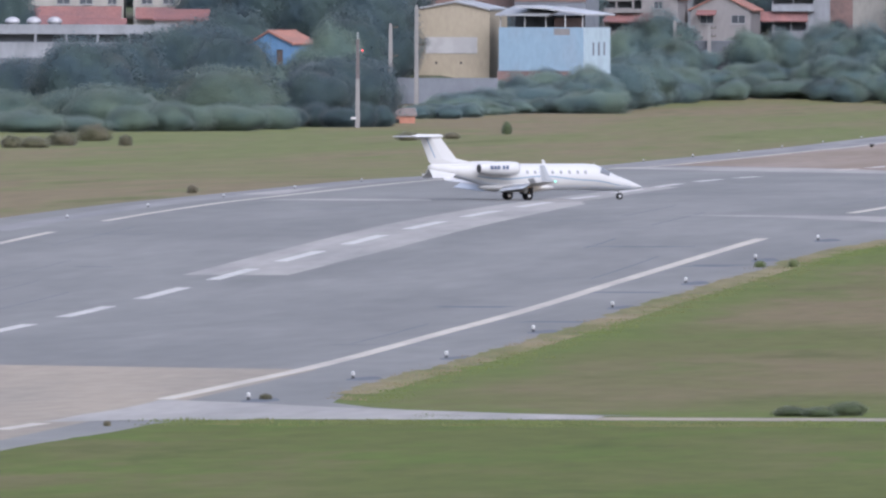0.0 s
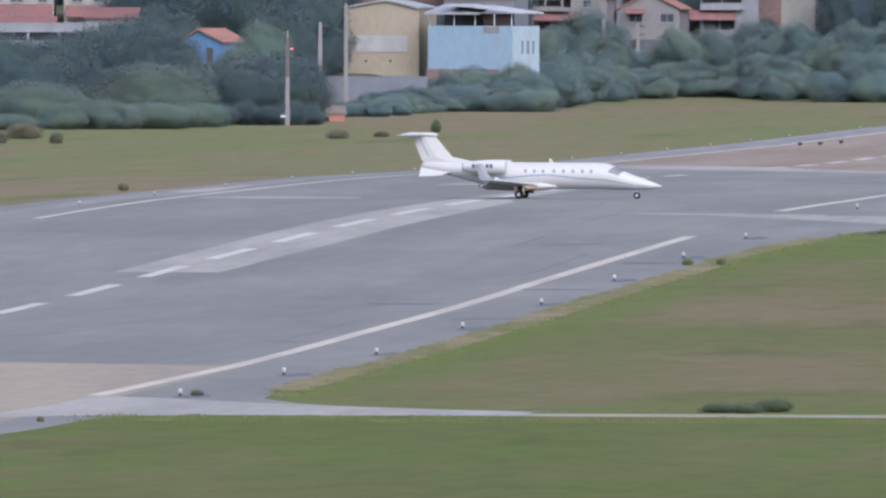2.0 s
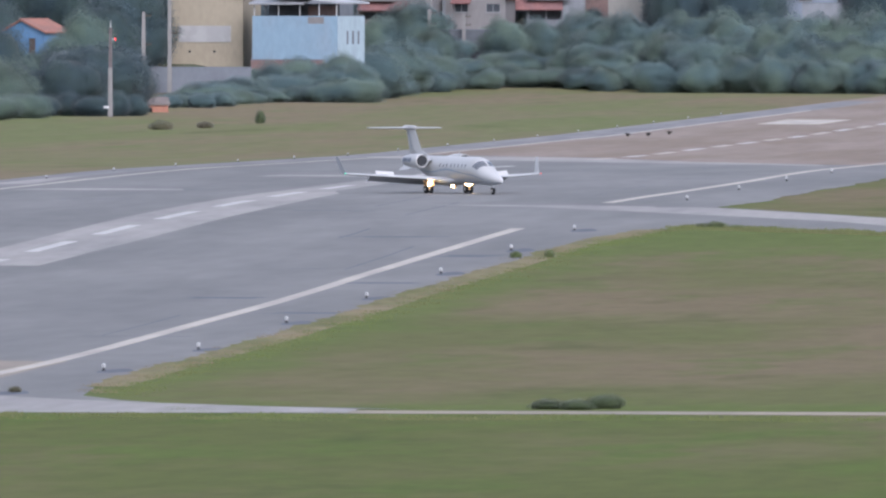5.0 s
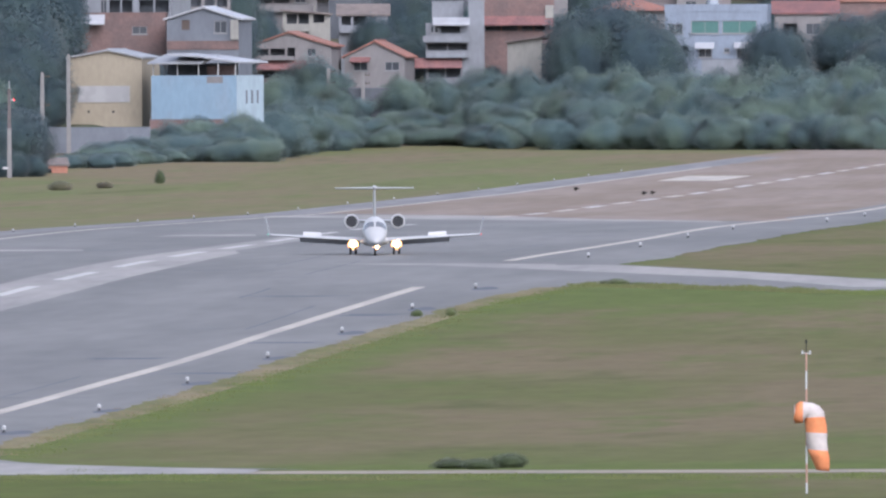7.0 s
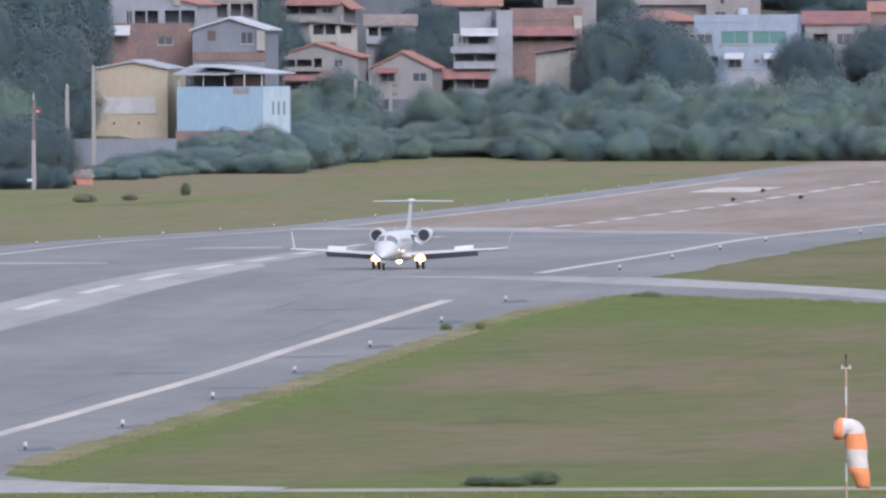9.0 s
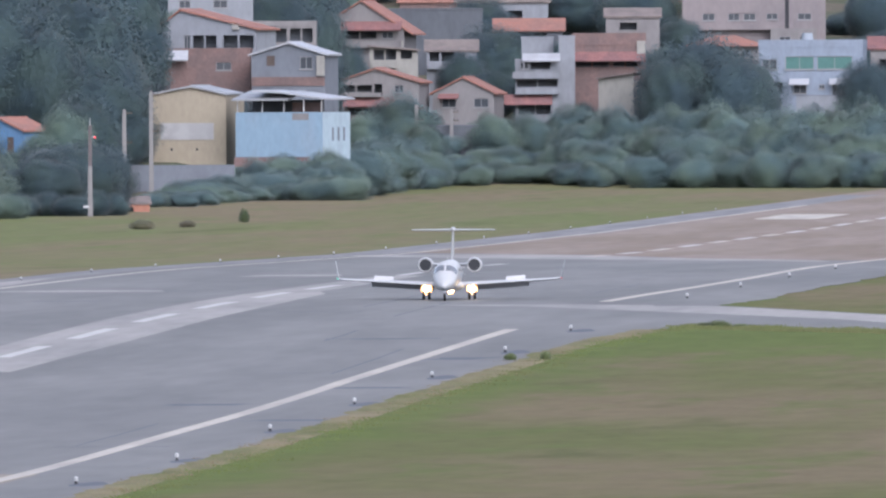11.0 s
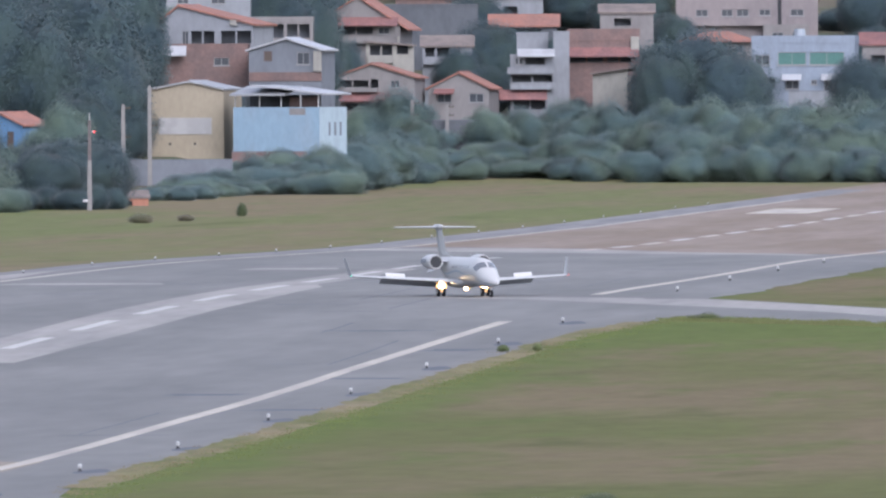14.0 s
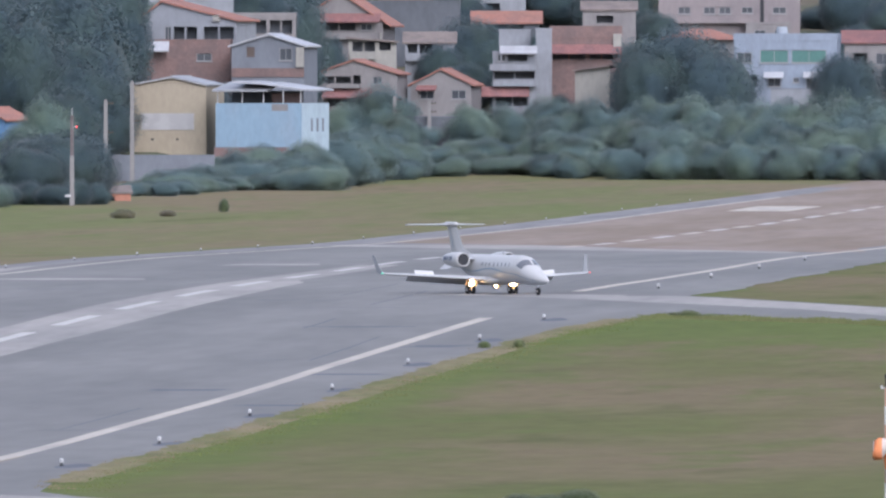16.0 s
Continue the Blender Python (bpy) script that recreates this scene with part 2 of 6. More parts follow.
TILE = material("orange_roof_tiles", (0.26, 0.13, 0.1), 0.85, second=(0.215, 0.12, 0.098), scale=0.5, fine=0.15, fine_scale=3.0)
REDTILE = material("dull_red_roof_tiles", (0.19, 0.098, 0.09), 0.85, second=(0.155, 0.088, 0.085), scale=0.5, fine=0.15, fine_scale=3.0)
METALROOF = material("weathered_metal_roof", (0.27, 0.275, 0.28), 0.5, 0.2, second=(0.22, 0.22, 0.22), scale=0.4, fine=0.06, fine_scale=3.0)
WHITEROOF = material("pale_metal_roof", (0.34, 0.345, 0.355), 0.5, 0.1, second=(0.28, 0.28, 0.285), scale=0.4, fine=0.06, fine_scale=3.0)
SLATE = material("brown_fibre_roof", (0.14, 0.12, 0.11), 0.85, second=(0.18, 0.15, 0.135), scale=0.5, fine=0.12, fine_scale=3.0)
HOUSE_GLASS = material("dark_house_glass", (0.05, 0.056, 0.064), 0.2)
GREEN_SHADE = material("green_tinted_glass", (0.06, 0.135, 0.12), 0.3, fine=0.08, fine_scale=2.0)
WINDOW_FRAME = material("window_frame", (0.2, 0.2, 0.2), 0.6)
DOOR_BROWN = material("brown_door", (0.08, 0.06, 0.05), 0.6)
TANK_BLUE = material("faded_tank_plastic", (0.25, 0.28, 0.31), 0.6, fine=0.06, fine_scale=2.0)
SIGN_WHITE = material("off_white_sign", (0.31, 0.305, 0.3), 0.7, second=(0.27, 0.266, 0.262), scale=0.8)
POLE_CONCRETE = material("pole_concrete", (0.19, 0.182, 0.175), 0.85, fine=0.1, fine_scale=2.0)
POLE_BROWN = material("dull_brown_pole_paint", (0.115, 0.1, 0.098), 0.85, fine=0.15, fine_scale=2.0)
POLE_RED = material("faded_red_pole_paint", (0.33, 0.2, 0.15), 0.6)
ORANGE = material("orange_fabric", (0.56, 0.2, 0.085), 0.8, second=(0.48, 0.18, 0.08), scale=2.0, fine=0.08, fine_scale=6.0)
SOCK_WHITE = material("off_white_fabric", (0.44, 0.39, 0.36), 0.8, second=(0.37, 0.33, 0.31), scale=2.0, fine=0.06, fine_scale=6.0)
DARK_FEATHER = material("dark_feathers", (0.03, 0.027, 0.025), 0.8, fine=0.2, fine_scale=20.0)
LIGHT_WHITE = material("white_light_housing", (0.4, 0.4, 0.39), 0.5)


# ---- mesh helpers ----
def part(name, bm, mat, parent=None, label="", smooth=False):
    me = bpy.data.meshes.new(name)
    bm.to_mesh(me)
    bm.free()
    for mt in (mat if isinstance(mat, (list, tuple)) else [mat]):
        me.materials.append(mt)
    if smooth:
        for p in me.polygons:
            p.use_smooth = True
    ob = new(name, me)
    if parent:
        ob.parent = parent
    if label:
        tagged(ob, label)
    return ob


def share(name, me, m, parent=None):
    ob = new(name, me)
    ob.matrix_basis = m
    if parent:
        ob.parent = parent
    return ob


def box(bm, x0, x1, y0, y1, z0, z1, m=None):
    v = [bm.verts.new(Vector(p) if m is None else m @ Vector(p)) for p in
         ((x0, y0, z0), (x1, y0, z0), (x1, y1, z0), (x0, y1, z0), (x0, y0, z1), (x1, y0, z1), (x1, y1, z1), (x0, y1, z1))]
    for f in ((3, 2, 1, 0), (4, 5, 6, 7), (0, 1, 5, 4), (1, 2, 6, 5), (2, 3, 7, 6), (3, 0, 4, 7)):
        bm.faces.new([v[i] for i in f])
    return bm


def boxed(*a):
    return box(bmesh.new(), *a)


def tube(bm, a, b, ra, rb, n=8, caps=True):
    a, b = Vector(a), Vector(b)
    q = (b - a).to_track_quat("Z", "Y")
    rings = []
    for c, r in ((a, ra), (b, rb)):
        rings.append([bm.verts.new(c + q @ Vector((r * math.cos(2 * math.pi * i / n), r * math.sin(2 * math.pi * i / n), 0))) for i in range(n)])
    for i in range(n):
        bm.faces.new((rings[0][i], rings[0][(i + 1) % n], rings[1][(i + 1) % n], rings[1][i]))
    if caps:
        bm.faces.new(rings[0][::-1])
        bm.faces.new(rings[1])
    return bm


def tubed(*a, **k):
    return tube(bmesh.new(), *a, **k)


def loft(rings, caps=True, closed=True):
    bm = bmesh.new()
    vs = [[bm.verts.new(p) for p in r] for r in rings]
    n = len(rings[0])
    for a, b in zip(vs, vs[1:]):
        for i in range(n if closed else n - 1):
            bm.faces.new((a[i], a[(i + 1) % n], b[(i + 1) % n], b[i]))
    if caps:
        bm.faces.new(vs[0][::-1])
        bm.faces.new(vs[-1])
    bmesh.ops.recalc_face_normals(bm, faces=bm.faces)
    return bm


def thing(name, m, label, category, group=""):
    e = new(name)
    e.matrix_basis = m
    return tagged(e, label, category, group)


# ---- lie of the land ----
PROFILE_Y = (300, 1050, 1150, 1275, 1325, 1375, 1425, 1475, 1525, 1575, 1625, 1775, 1825, 2092, 2385, 3186, 6000)
PROFILE_Z = (-2, -1.85, -1.65, -1.1, -0.75, -0.3, 0.17, 0.62, 1.02, 1.26, 1.40, 1.43, 1.38, 0.4, 0.07, 0.1, 0.1)
STEP = 12.5


def knot(y):
    return sum(float(np.interp(y + o, PROFILE_Y, PROFILE_Z)) for o in (-18, 0, 18)) / 3


def profile(y):
    a = math.floor(y / STEP) * STEP
    za, zb = knot(a), knot(a + STEP)
    return za + (zb - za) * (y - a) / STEP


def hill(x, y):
    s = min(1, max(0, (x / max(y, 500) + 0.0672) / 0.0032))
    s = s * s * (3 - 2 * s)
    start = 2955 + 240 * s
    d = max(0.0, y - start)
    return 0.095 * d if d < 380 else 36.1 + 0.05 * (d - 380)


def land(x, y):
    return profile(y) + hill(x, y)


CENTRE = -108.24


def strip(name, outline, mat, lift, parent=None, label="", kind="structure", category=""):
    """A sheet over the land between two edges: outline rows are (y, x left, x right)."""
    lifts = lift if isinstance(lift, tuple) else (lift, lift)
    left, right = 0.4 * lifts[0], 0.4 * lifts[1]
    bm = bmesh.new()
    ys = sorted({r[0] for r in outline} | {k * STEP for k in range(math.ceil(outline[0][0] / STEP), math.floor(outline[-1][0] / STEP) + 1)})
    oy, ol, orr = zip(*outline)
    last = None
    for y in ys:
        l, r = float(np.interp(y, oy, ol)), float(np.interp(y, oy, orr))
        row = (bm.verts.new((l, y, profile(y) + left)), bm.verts.new((r, y, profile(y) + right)))
        if last:
            bm.faces.new((last[0], last[1], row[1], row[0]))
        last = row
    ob = part(name, bm, mat, parent, label)
    if kind and not parent:
        tagged(ob, label, category, "", kind)
    return ob


def ragged(outline, side, amount, seed, step=6.0):
    """The same strip with one uneven edge."""
    rng = random.Random(seed)
    oy, ol, orr = zip(*outline)
    rows, y, drift = [], oy[0], 0.0
    while y < oy[-1]:
        drift = 0.7 * drift + rng.uniform(-amount, amount)
        l, r = float(np.interp(y, oy, ol)), float(np.interp(y, oy, orr))
        rows.append((y, l + drift, r) if side == "l" else (y, l, r + drift))
        y += step
    rows.append(outline[-1])
    return rows


# ground sheet
gx = [-4000, -1500, -700, -450, -360, -320, -290, -270, -255, -240, -230, -220, -210, -200, -195, -190, -180, -170, -160, -150, -140, -130, -115, -95, -80, -60, -40, 0, 50, 150, 400, 1200, 4000]
gy = [-600, 0, 300] + [300 + STEP * i for i in range(1, 257)] + [3600, 3800, 4200, 4900]
bm = bmesh.new()
grid = [[bm.verts.new((x, y, land(x, y))) for x in gx] for y in gy]
for a, b in zip(grid, grid[1:]):
    for i in range(len(gx) - 1):
        f = bm.faces.new((a[i], a[i + 1], b[i + 1], b[i]))
        f.material_index = 2 if hill((gx[i] + gx[i + 1]) / 2, a[0].co.y) > 0.2 else 1 if gx[i + 1] <= -125 or a[0].co.y > 1900 else 0
ground = tagged(part("ground", bm, [GRASS, FAR_GRASS, SCRUB]), "green and straw-coloured airfield grass rising to a hillside", "ground", "", "structure")

# pavements
C = CENTRE


def near_edge(y):
    """Where the near grass begins; it curves away into the taxiway's mouth."""
    return C + float(np.interp(y, (1020, 1045, 1070, 1110, 1200, 1310, 1377, 1420, 1452, 1480, 1492), (40, 30.2, 29.2, 28.9, 28.8, 28.4, 29.2, 29.6, 30.4, 32.0, 34.0)))


def mouth_edge(x):
    """The taxiway's near side, by x."""
    return float(np.interp(x, (-74.2, -71, -63.7, -58, -45, 20), (1492, 1487, 1478, 1466, 1452, 1440)))


strip("runway", ragged([(850, C - 29, C + 28.6), (1040, C - 29, C + 29.6), (1064, C - 29, C + 29.2), (1110, C - 29, C + 28.8), (1310, C - 29, C + 28.4), (1377, C - 29, C + 29.2), (1420, C - 29, C + 29.6), (1452, C - 29, C + 30.4), (1480, C - 29, C + 32), (1493, C - 29, C + 34), (1500, C - 29, C + 28.6), (1700, C - 26.2, C + 28.6), (1900, C - 24.7, C + 28.4), (2110, C - 24.5, C + 28.2)], "r", 0.12, 4, 2.0), ASPHALT, 0.03, label="blue-grey weathered asphalt runway", category="runway")
strip("runway_far", [(1925, C + 24, C + 28.2), (1934, C + 21, C + 28.2), (1972, C + 10.7, C + 28.2), (2046, C - 2, C + 28.2), (2105, C - 22, C + 28.2), (2112, C - 24.5, C + 28.2), (3190, C - 23.5, C + 28.2)], BROWN_ASPHALT, 0.036, label="brownish older asphalt runway", category="runway")
strip("shoulder_far", ragged([(1563, C + 28, C + 31.8), (1590, C + 28, C + 33.4), (1650, C + 28, C + 33.9), (1730, C + 28, C + 34.6), (1850, C + 28, C + 35.5), (1925, C + 28, C + 35), (1990, C + 24.5, C + 33), (2700, C + 24.5, C + 30)], "r", 0.25, 15, 4), ASPHALT, 0.042, label="grey asphalt shoulder", category="shoulder")
strip("shoulder_far", ragged([(2080, C - 24.5, C - 20), (2330, C - 24.3, C - 17.8), (3000, C - 23, C - 18)], "r", 0.2, 14, 9), WORN, 0.042, label="pale grey worn asphalt shoulder", category="shoulder")
strip("runway_threshold", [(850, C - 60, C + 23.6), (1126, C - 60, C + 23.6), (1135, C - 60, C + 8), (1143, C - 60, C - 20)], CONCRETE, 0.04, label="pale concrete runway threshold", category="runway")
strip("taxiway", [(1440, 20, 40), (1452, -45, 40), (1458, -50, 40), (1466, -58, -13), (1470, -60.4, -40), (1478, -63.7, -43.5), (1487, -71, -48.5), (1492.5, -74.4, -51)], ASPHALT, 0.034, label="grey asphalt taxiway joining the runway", category="taxiway")
strip("taxiway", [(1492.5, C + 33.8, -51), (1498, C + 28, -53.5), (1508, C + 28, -59), (1563, C + 28, -76), (1575, C + 28, -79.6)], ASPHALT, 0.034, label="grey asphalt taxiway joining the runway", category="taxiway")
strip("taxiway_band", [(1478, -58, -52), (1508, -66, -59.5), (1563, -88, -77), (1572, -96, -86)], PALE_ASPHALT, 0.04, label="pale worn band along the taxiway edge", category="pavement")
strip("centre_patch", ragged([(1373, C - 2.6, C + 3.4), (1450, C - 2.4, C + 3.95), (1520, C - 2.2, C + 4.1), (1580, C - 1.9, C + 4.05), (1630, C - 1.5, C + 3.8), (1645, C - 1.3, C + 2.4), (1760, C - 0.7, C + 2.2)], "r", 0.05, 3), PALE_ASPHALT, 0.04, label="pale worn strip along the centre line", category="pavement")
strip("cross_band", ragged([(1903, C + 22.6, C + 24), (1934, C + 12, C + 21.5), (1961, C + 2.5, C + 13.6), (1975, C - 3, C + 10), (2000, C - 12, C + 5), (2030, C - 19, C + 0.5), (2060, C - 22, C - 7)], "l", 0.5, 13, 4), PALE_ASPHALT, 0.045, label="pale worn band across the runway", category="pavement")
strip("far_edge_band", [(1500, C - 25.4, C - 23.4), (1700, C - 25.2, C - 22.6), (2085, C - 24.4, C - 20.6)], WORN, 0.036, label="pale worn far shoulder", category="pavement")
strip("service_path", [(1003, C + 28.4, 250), (1013, C + 28.4, 250)], CONCRETE, 0.024, label="narrow pale concrete service path", category="path")
strip("mouth_corner", [(1016, C + 28, C + 46), (1021, C + 28, C + 39.6), (1028, C + 28, C + 34.8), (1034, C + 28, C + 32.7), (1045, C + 28, C + 30.3), (1064, C + 28, C + 29.4)], ASPHALT, 0.05, label="grey asphalt where the service path meets the runway", category="pavement")
strip("path_mouth", [(997, C + 21.8, C + 22.4), (1003, C + 22, C + 26.6), (1007, C + 22, C + 44), (1015, C + 22, C + 44), (1021, C + 22.3, C + 39.5), (1028, C + 22.5, C + 34.7), (1034, C + 22.5, C + 31), (1043, C + 22.5, C + 27), (1050, C + 22.4, C + 22.8)], PALE_ASPHALT, 0.065, label="pale mouth of the service path", category="pavement")
for rows in (((979.2, -86.64), (994.3, -86.2)), ((1051.4, -85.81), (1125.7, -85.3), (1231.4, -85.45), (1347.8, -85.35), (1483.2, -84.3)), ((1582.9, -84.25), (1645.6, -82.88), (1731.8, -82.08), (1952.8, -81.96), (2600.0, -81.96)),
             ((1300, C - 20.5), (1497, C - 20.6)), ((1537, C - 20.7), (1660, C - 20.6), (1770, C - 20.1), (1830, C - 19.7), (2216, C - 18.6), (2800, C - 18))):
    strip("edge_line", [(y, x - (0.42 if x > C else 0.3), x + (0.42 if x > C else 0.3)) for y, x in rows], EDGE_PAINT, 0.052, label="faded cream runway edge line", category="marking")


def dash_line(y):
    return C + float(np.interp(y, (1200, 1400, 1500, 1600, 1700, 1800), (0.3, 0.1, 0.35, 0.6, 0.75, 0.4)))


for k in range(-5, 12):
    y = 1325 + 50 * k
    if y + 15 < 1935 and y > 1160:
        strip("centre_dash", [(y - 15, dash_line(y - 15) - 0.42, dash_line(y - 15) + 0.42), (y + 15, dash_line(y + 15) - 0.42, dash_line(y + 15) + 0.42)], PAINT, 0.055, label="white centre line dash", category="marking")

TREES = [
    (-232.8, 2660.0, 6.6, 8.0, 'd'), (-228.3, 2668.0, 6.3, 7.0, 'd'), (-228.1, 2600.0, 3.9, 7.9, 'm'), (-222.3, 2606.0, 3.9, 7.9, 'm'), (-227.7, 2570.0, 2.3, 5.9, 'm'), (-223.4, 2576.0, 2.4, 5.9, 'm'),
    (-224.0, 2650.0, 8.7, 10.2, 'd'), (-220.1, 2660.0, 8.6, 7.2, 'd'), (-216.8, 2600.0, 4.3, 9.4, 'm'), (-215.7, 2660.0, 5.9, 10.2, 'd'),
    (-207.9, 2640.0, 6.0, 9.6, 'm'), (-209.6, 2590.0, 2.9, 7.1, 'm'), (-204.4, 2596.0, 2.6, 7.1, 'm'), (-213.2, 2580.0, 2.5, 4.7, 'm'),
    (-209.7, 2586.0, 2.7, 4.7, 'm'), (-207.5, 2690.0, 4.6, 7.3, 'd'), (-222.1, 2560.0, 2.1, 5.9, 'm'), (-217.8, 2566.0, 1.5, 5.9, 'm'),
    (-205.9, 2620.0, 2.3, 5.2, 'm'), (-202.0, 2626.0, 2.6, 5.2, 'm'), (-206.1, 2700.0, 3.9, 5.5, 'd'), (-221.8, 2760.0, 10.4, 11.9, 'd'),
    (-216.2, 2750.0, 9.3, 7.4, 'd'), (-200.2, 2700.0, 7.1, 10.1, 'd'), (-202.0, 2690.0, 5.8, 6.7, 'd'), (-197.5, 2710.0, 6.2, 5.5, 'd'),
    (-227.4, 3010.0, 14.9, 10.9, 'd'), (-222.6, 3040.0, 16.3, 12.4, 'd'), (-216.6, 3020.0, 12.1, 7.5, 'd'), (-218.1, 2960.0, 10.8, 8.0, 'd'),
    (-233.6, 3010.0, 13.8, 8.2, 'd'), (-240.7, 3030.0, 14.3, 7.5, 'd'), (-258.8, 2950.0, 15.5, 7.3, 'd'), (-233.7, 2980.0, 11.8, 7.4, 'd'),
    (-215.5, 2990.0, 9.4, 6.8, 'd'), (-219.0, 2990.0, 14.2, 8.8, 'd'), (-218.5, 3060.0, 14.9, 6.9, 'd'), (-215.0, 2890.0, 9.8, 5.9, 'm'),
    (-202.8, 2665.0, 2.1, 3.6, 'd'), (-200.3, 2668.0, 2.3, 3.6, 'd'), (-197.5, 2664.0, 2.1, 3.3, 'd'), (-195.4, 2668.0, 2.5, 3.3, 'd'),
    (-193.5, 2672.0, 2.1, 2.7, 'd'), (-204.2, 2655.0, 2.0, 3.6, 'd'), (-217.2, 2880.0, 7.4, 3.9, 'm'), (-223.1, 3010.0, 22.6, 16.4, 'd'),
    (-218.5, 3040.0, 25.4, 8.3, 'd'), (-232.2, 3050.0, 25.1, 10.4, 'd'), (-217.3, 2992.0, 12.9, 9.3, 'd'), (-225.6, 2990.0, 19.6, 10.8, 'd'),
    (-230.3, 2990.0, 21.0, 8.1, 'd'), (-219.4, 2997.0, 17.1, 11.4, 'd'), (-224.0, 2994.0, 15.1, 10.0, 'd'), (-200.6, 2824.0, 1.1, 2.6, 'm'),
    (-198.6, 2830.0, 1.0, 2.6, 'm'), (-196.7, 2824.0, 1.0, 2.6, 'm'), (-200.2, 2852.0, 0.9, 2.6, 'd'), (-198.3, 2858.0, 0.8, 2.6, 'd'),
    (-196.4, 2852.0, 1.1, 2.6, 'd'), (-200.4, 2909.0, 1.1, 3.7, 'd'), (-197.7, 2915.0, 1.1, 3.7, 'd'), (-199.7, 2938.0, 1.4, 3.1, 'd'),
    (-197.4, 2944.0, 1.5, 3.1, 'd'), (-196.8, 2937.0, 1.7, 3.9, 'm'), (-193.9, 2943.0, 1.9, 3.9, 'm'), (-195.0, 2944.0, 1.6, 4.0, 'd'),
    (-192.1, 2950.0, 1.9, 4.0, 'd'), (-190.0, 2941.0, 2.6, 5.6, 'm'), (-186.8, 2940.0, 2.8, 5.3, 'd'), (-189.8, 3036.0, 2.8, 5.9, 'd'),
    (-194.3, 3154.0, 2.5, 5.9, 'm'), (-192.4, 3182.0, 2.9, 6.2, 'd'), (-190.1, 3200.0, 2.8, 5.6, 'm'), (-186.3, 3198.0, 3.0, 4.1, 'd'),
    (-183.4, 3204.0, 3.4, 5.0, 'm'), (-180.7, 3203.0, 3.0, 5.2, 'd'), (-177.2, 3203.0, 3.1, 5.5, 'd'), (-173.9, 3199.0, 3.2, 6.4, 'd'),
    (-170.5, 3192.0, 3.3, 4.6, 'd'), (-167.1, 3198.0, 3.8, 5.3, 'm'), (-163.2, 3189.0, 4.3, 5.1, 'm'), (-159.8, 3189.0, 4.4, 5.9, 'd'),
    (-157.1, 3184.0, 4.0, 4.6, 'd'), (-154.5, 3186.0, 4.8, 5.0, 'd'), (-151.5, 3185.0, 4.7, 6.6, 'd'), (-147.9, 3179.0, 4.8, 4.7, 'm'),
    (-144.9, 3181.0, 4.5, 4.9, 'm'), (-142.0, 3173.0, 4.4, 5.3, 'm'), (-139.8, 3176.0, 4.3, 5.7, 'm'), (-136.6, 3174.0, 4.3, 5.7, 'd'),
    (-133.4, 3172.0, 4.0, 6.7, 'm'), (-129.5, 3166.0, 4.3, 4.7, 'd'), (-127.0, 3164.0, 4.8, 4.5, 'm'), (-124.2, 3160.0, 4.1, 5.8, 'm'),
    (-121.1, 3162.0, 4.2, 5.3, 'm'), (-118.5, 3163.0, 4.1, 4.5, 'd'), (-116.0, 3163.0, 4.3, 4.5, 'd'), (-113.2, 3154.0, 4.4, 5.6, 'm'),
    (-200.9, 2848.0, 1.4, 4.6, 'd'), (-197.5, 2854.0, 1.7, 4.6, 'd'), (-201.1, 2899.0, 1.8, 3.9, 'd'), (-198.3, 2905.0, 1.7, 3.9, 'd'),
    (-200.2, 2947.0, 2.8, 5.4, 'm'), (-198.1, 2957.0, 2.8, 4.5, 'd'), (-195.3, 2954.0, 3.3, 5.6, 'd'), (-193.5, 2962.0, 3.4, 5.5, 'm'),
    (-190.8, 2957.0, 4.2, 4.4, 'd'), (-187.6, 2960.0, 4.2, 5.8, 'd'), (-192.7, 3096.0, 4.0, 6.2, 'd'), (-194.9, 3177.0, 4.6, 5.3, 'd'),
    (-193.0, 3195.0, 4.8, 7.2, 'd'), (-192.8, 3210.0, 4.2, 5.2, 'm'), (-188.9, 3216.0, 4.1, 5.2, 'm'), (-189.8, 3221.0, 4.4, 3.9, 'm'),
    (-186.9, 3227.0, 4.1, 3.9, 'm'), (-185.7, 3221.0, 5.1, 6.3, 'm'), (-182.9, 3218.0, 5.0, 5.8, 'm'), (-182.1, 3221.0, 4.5, 5.4, 'm'),
    (-178.1, 3227.0, 4.8, 5.4, 'm'), (-176.4, 3215.0, 5.6, 4.9, 'd'), (-173.7, 3213.0, 6.5, 5.5, 'm'), (-171.1, 3210.0, 5.6, 7.7, 'm'),
    (-169.0, 3216.0, 6.0, 5.6, 'm'), (-166.2, 3215.0, 6.4, 6.6, 'm'), (-163.2, 3211.0, 7.7, 6.6, 'd'), (-159.5, 3207.0, 7.1, 6.8, 'd'),
    (-156.5, 3204.0, 6.6, 6.6, 'd'), (-153.8, 3206.0, 7.6, 5.5, 'm'), (-150.0, 3203.0, 8.1, 5.8, 'm'), (-146.3, 3193.0, 7.9, 6.4, 'm'),
    (-142.9, 3191.0, 6.9, 7.8, 'd'), (-140.0, 3188.0, 6.9, 6.5, 'd'), (-137.2, 3188.0, 6.7, 7.2, 'm'), (-133.6, 3188.0, 6.6, 5.8, 'm'),
    (-130.7, 3189.0, 7.8, 7.5, 'm'), (-128.0, 3189.0, 8.1, 5.1, 'd'), (-124.6, 3185.0, 8.2, 4.8, 'd'), (-121.5, 3181.0, 7.9, 6.4, 'm'),
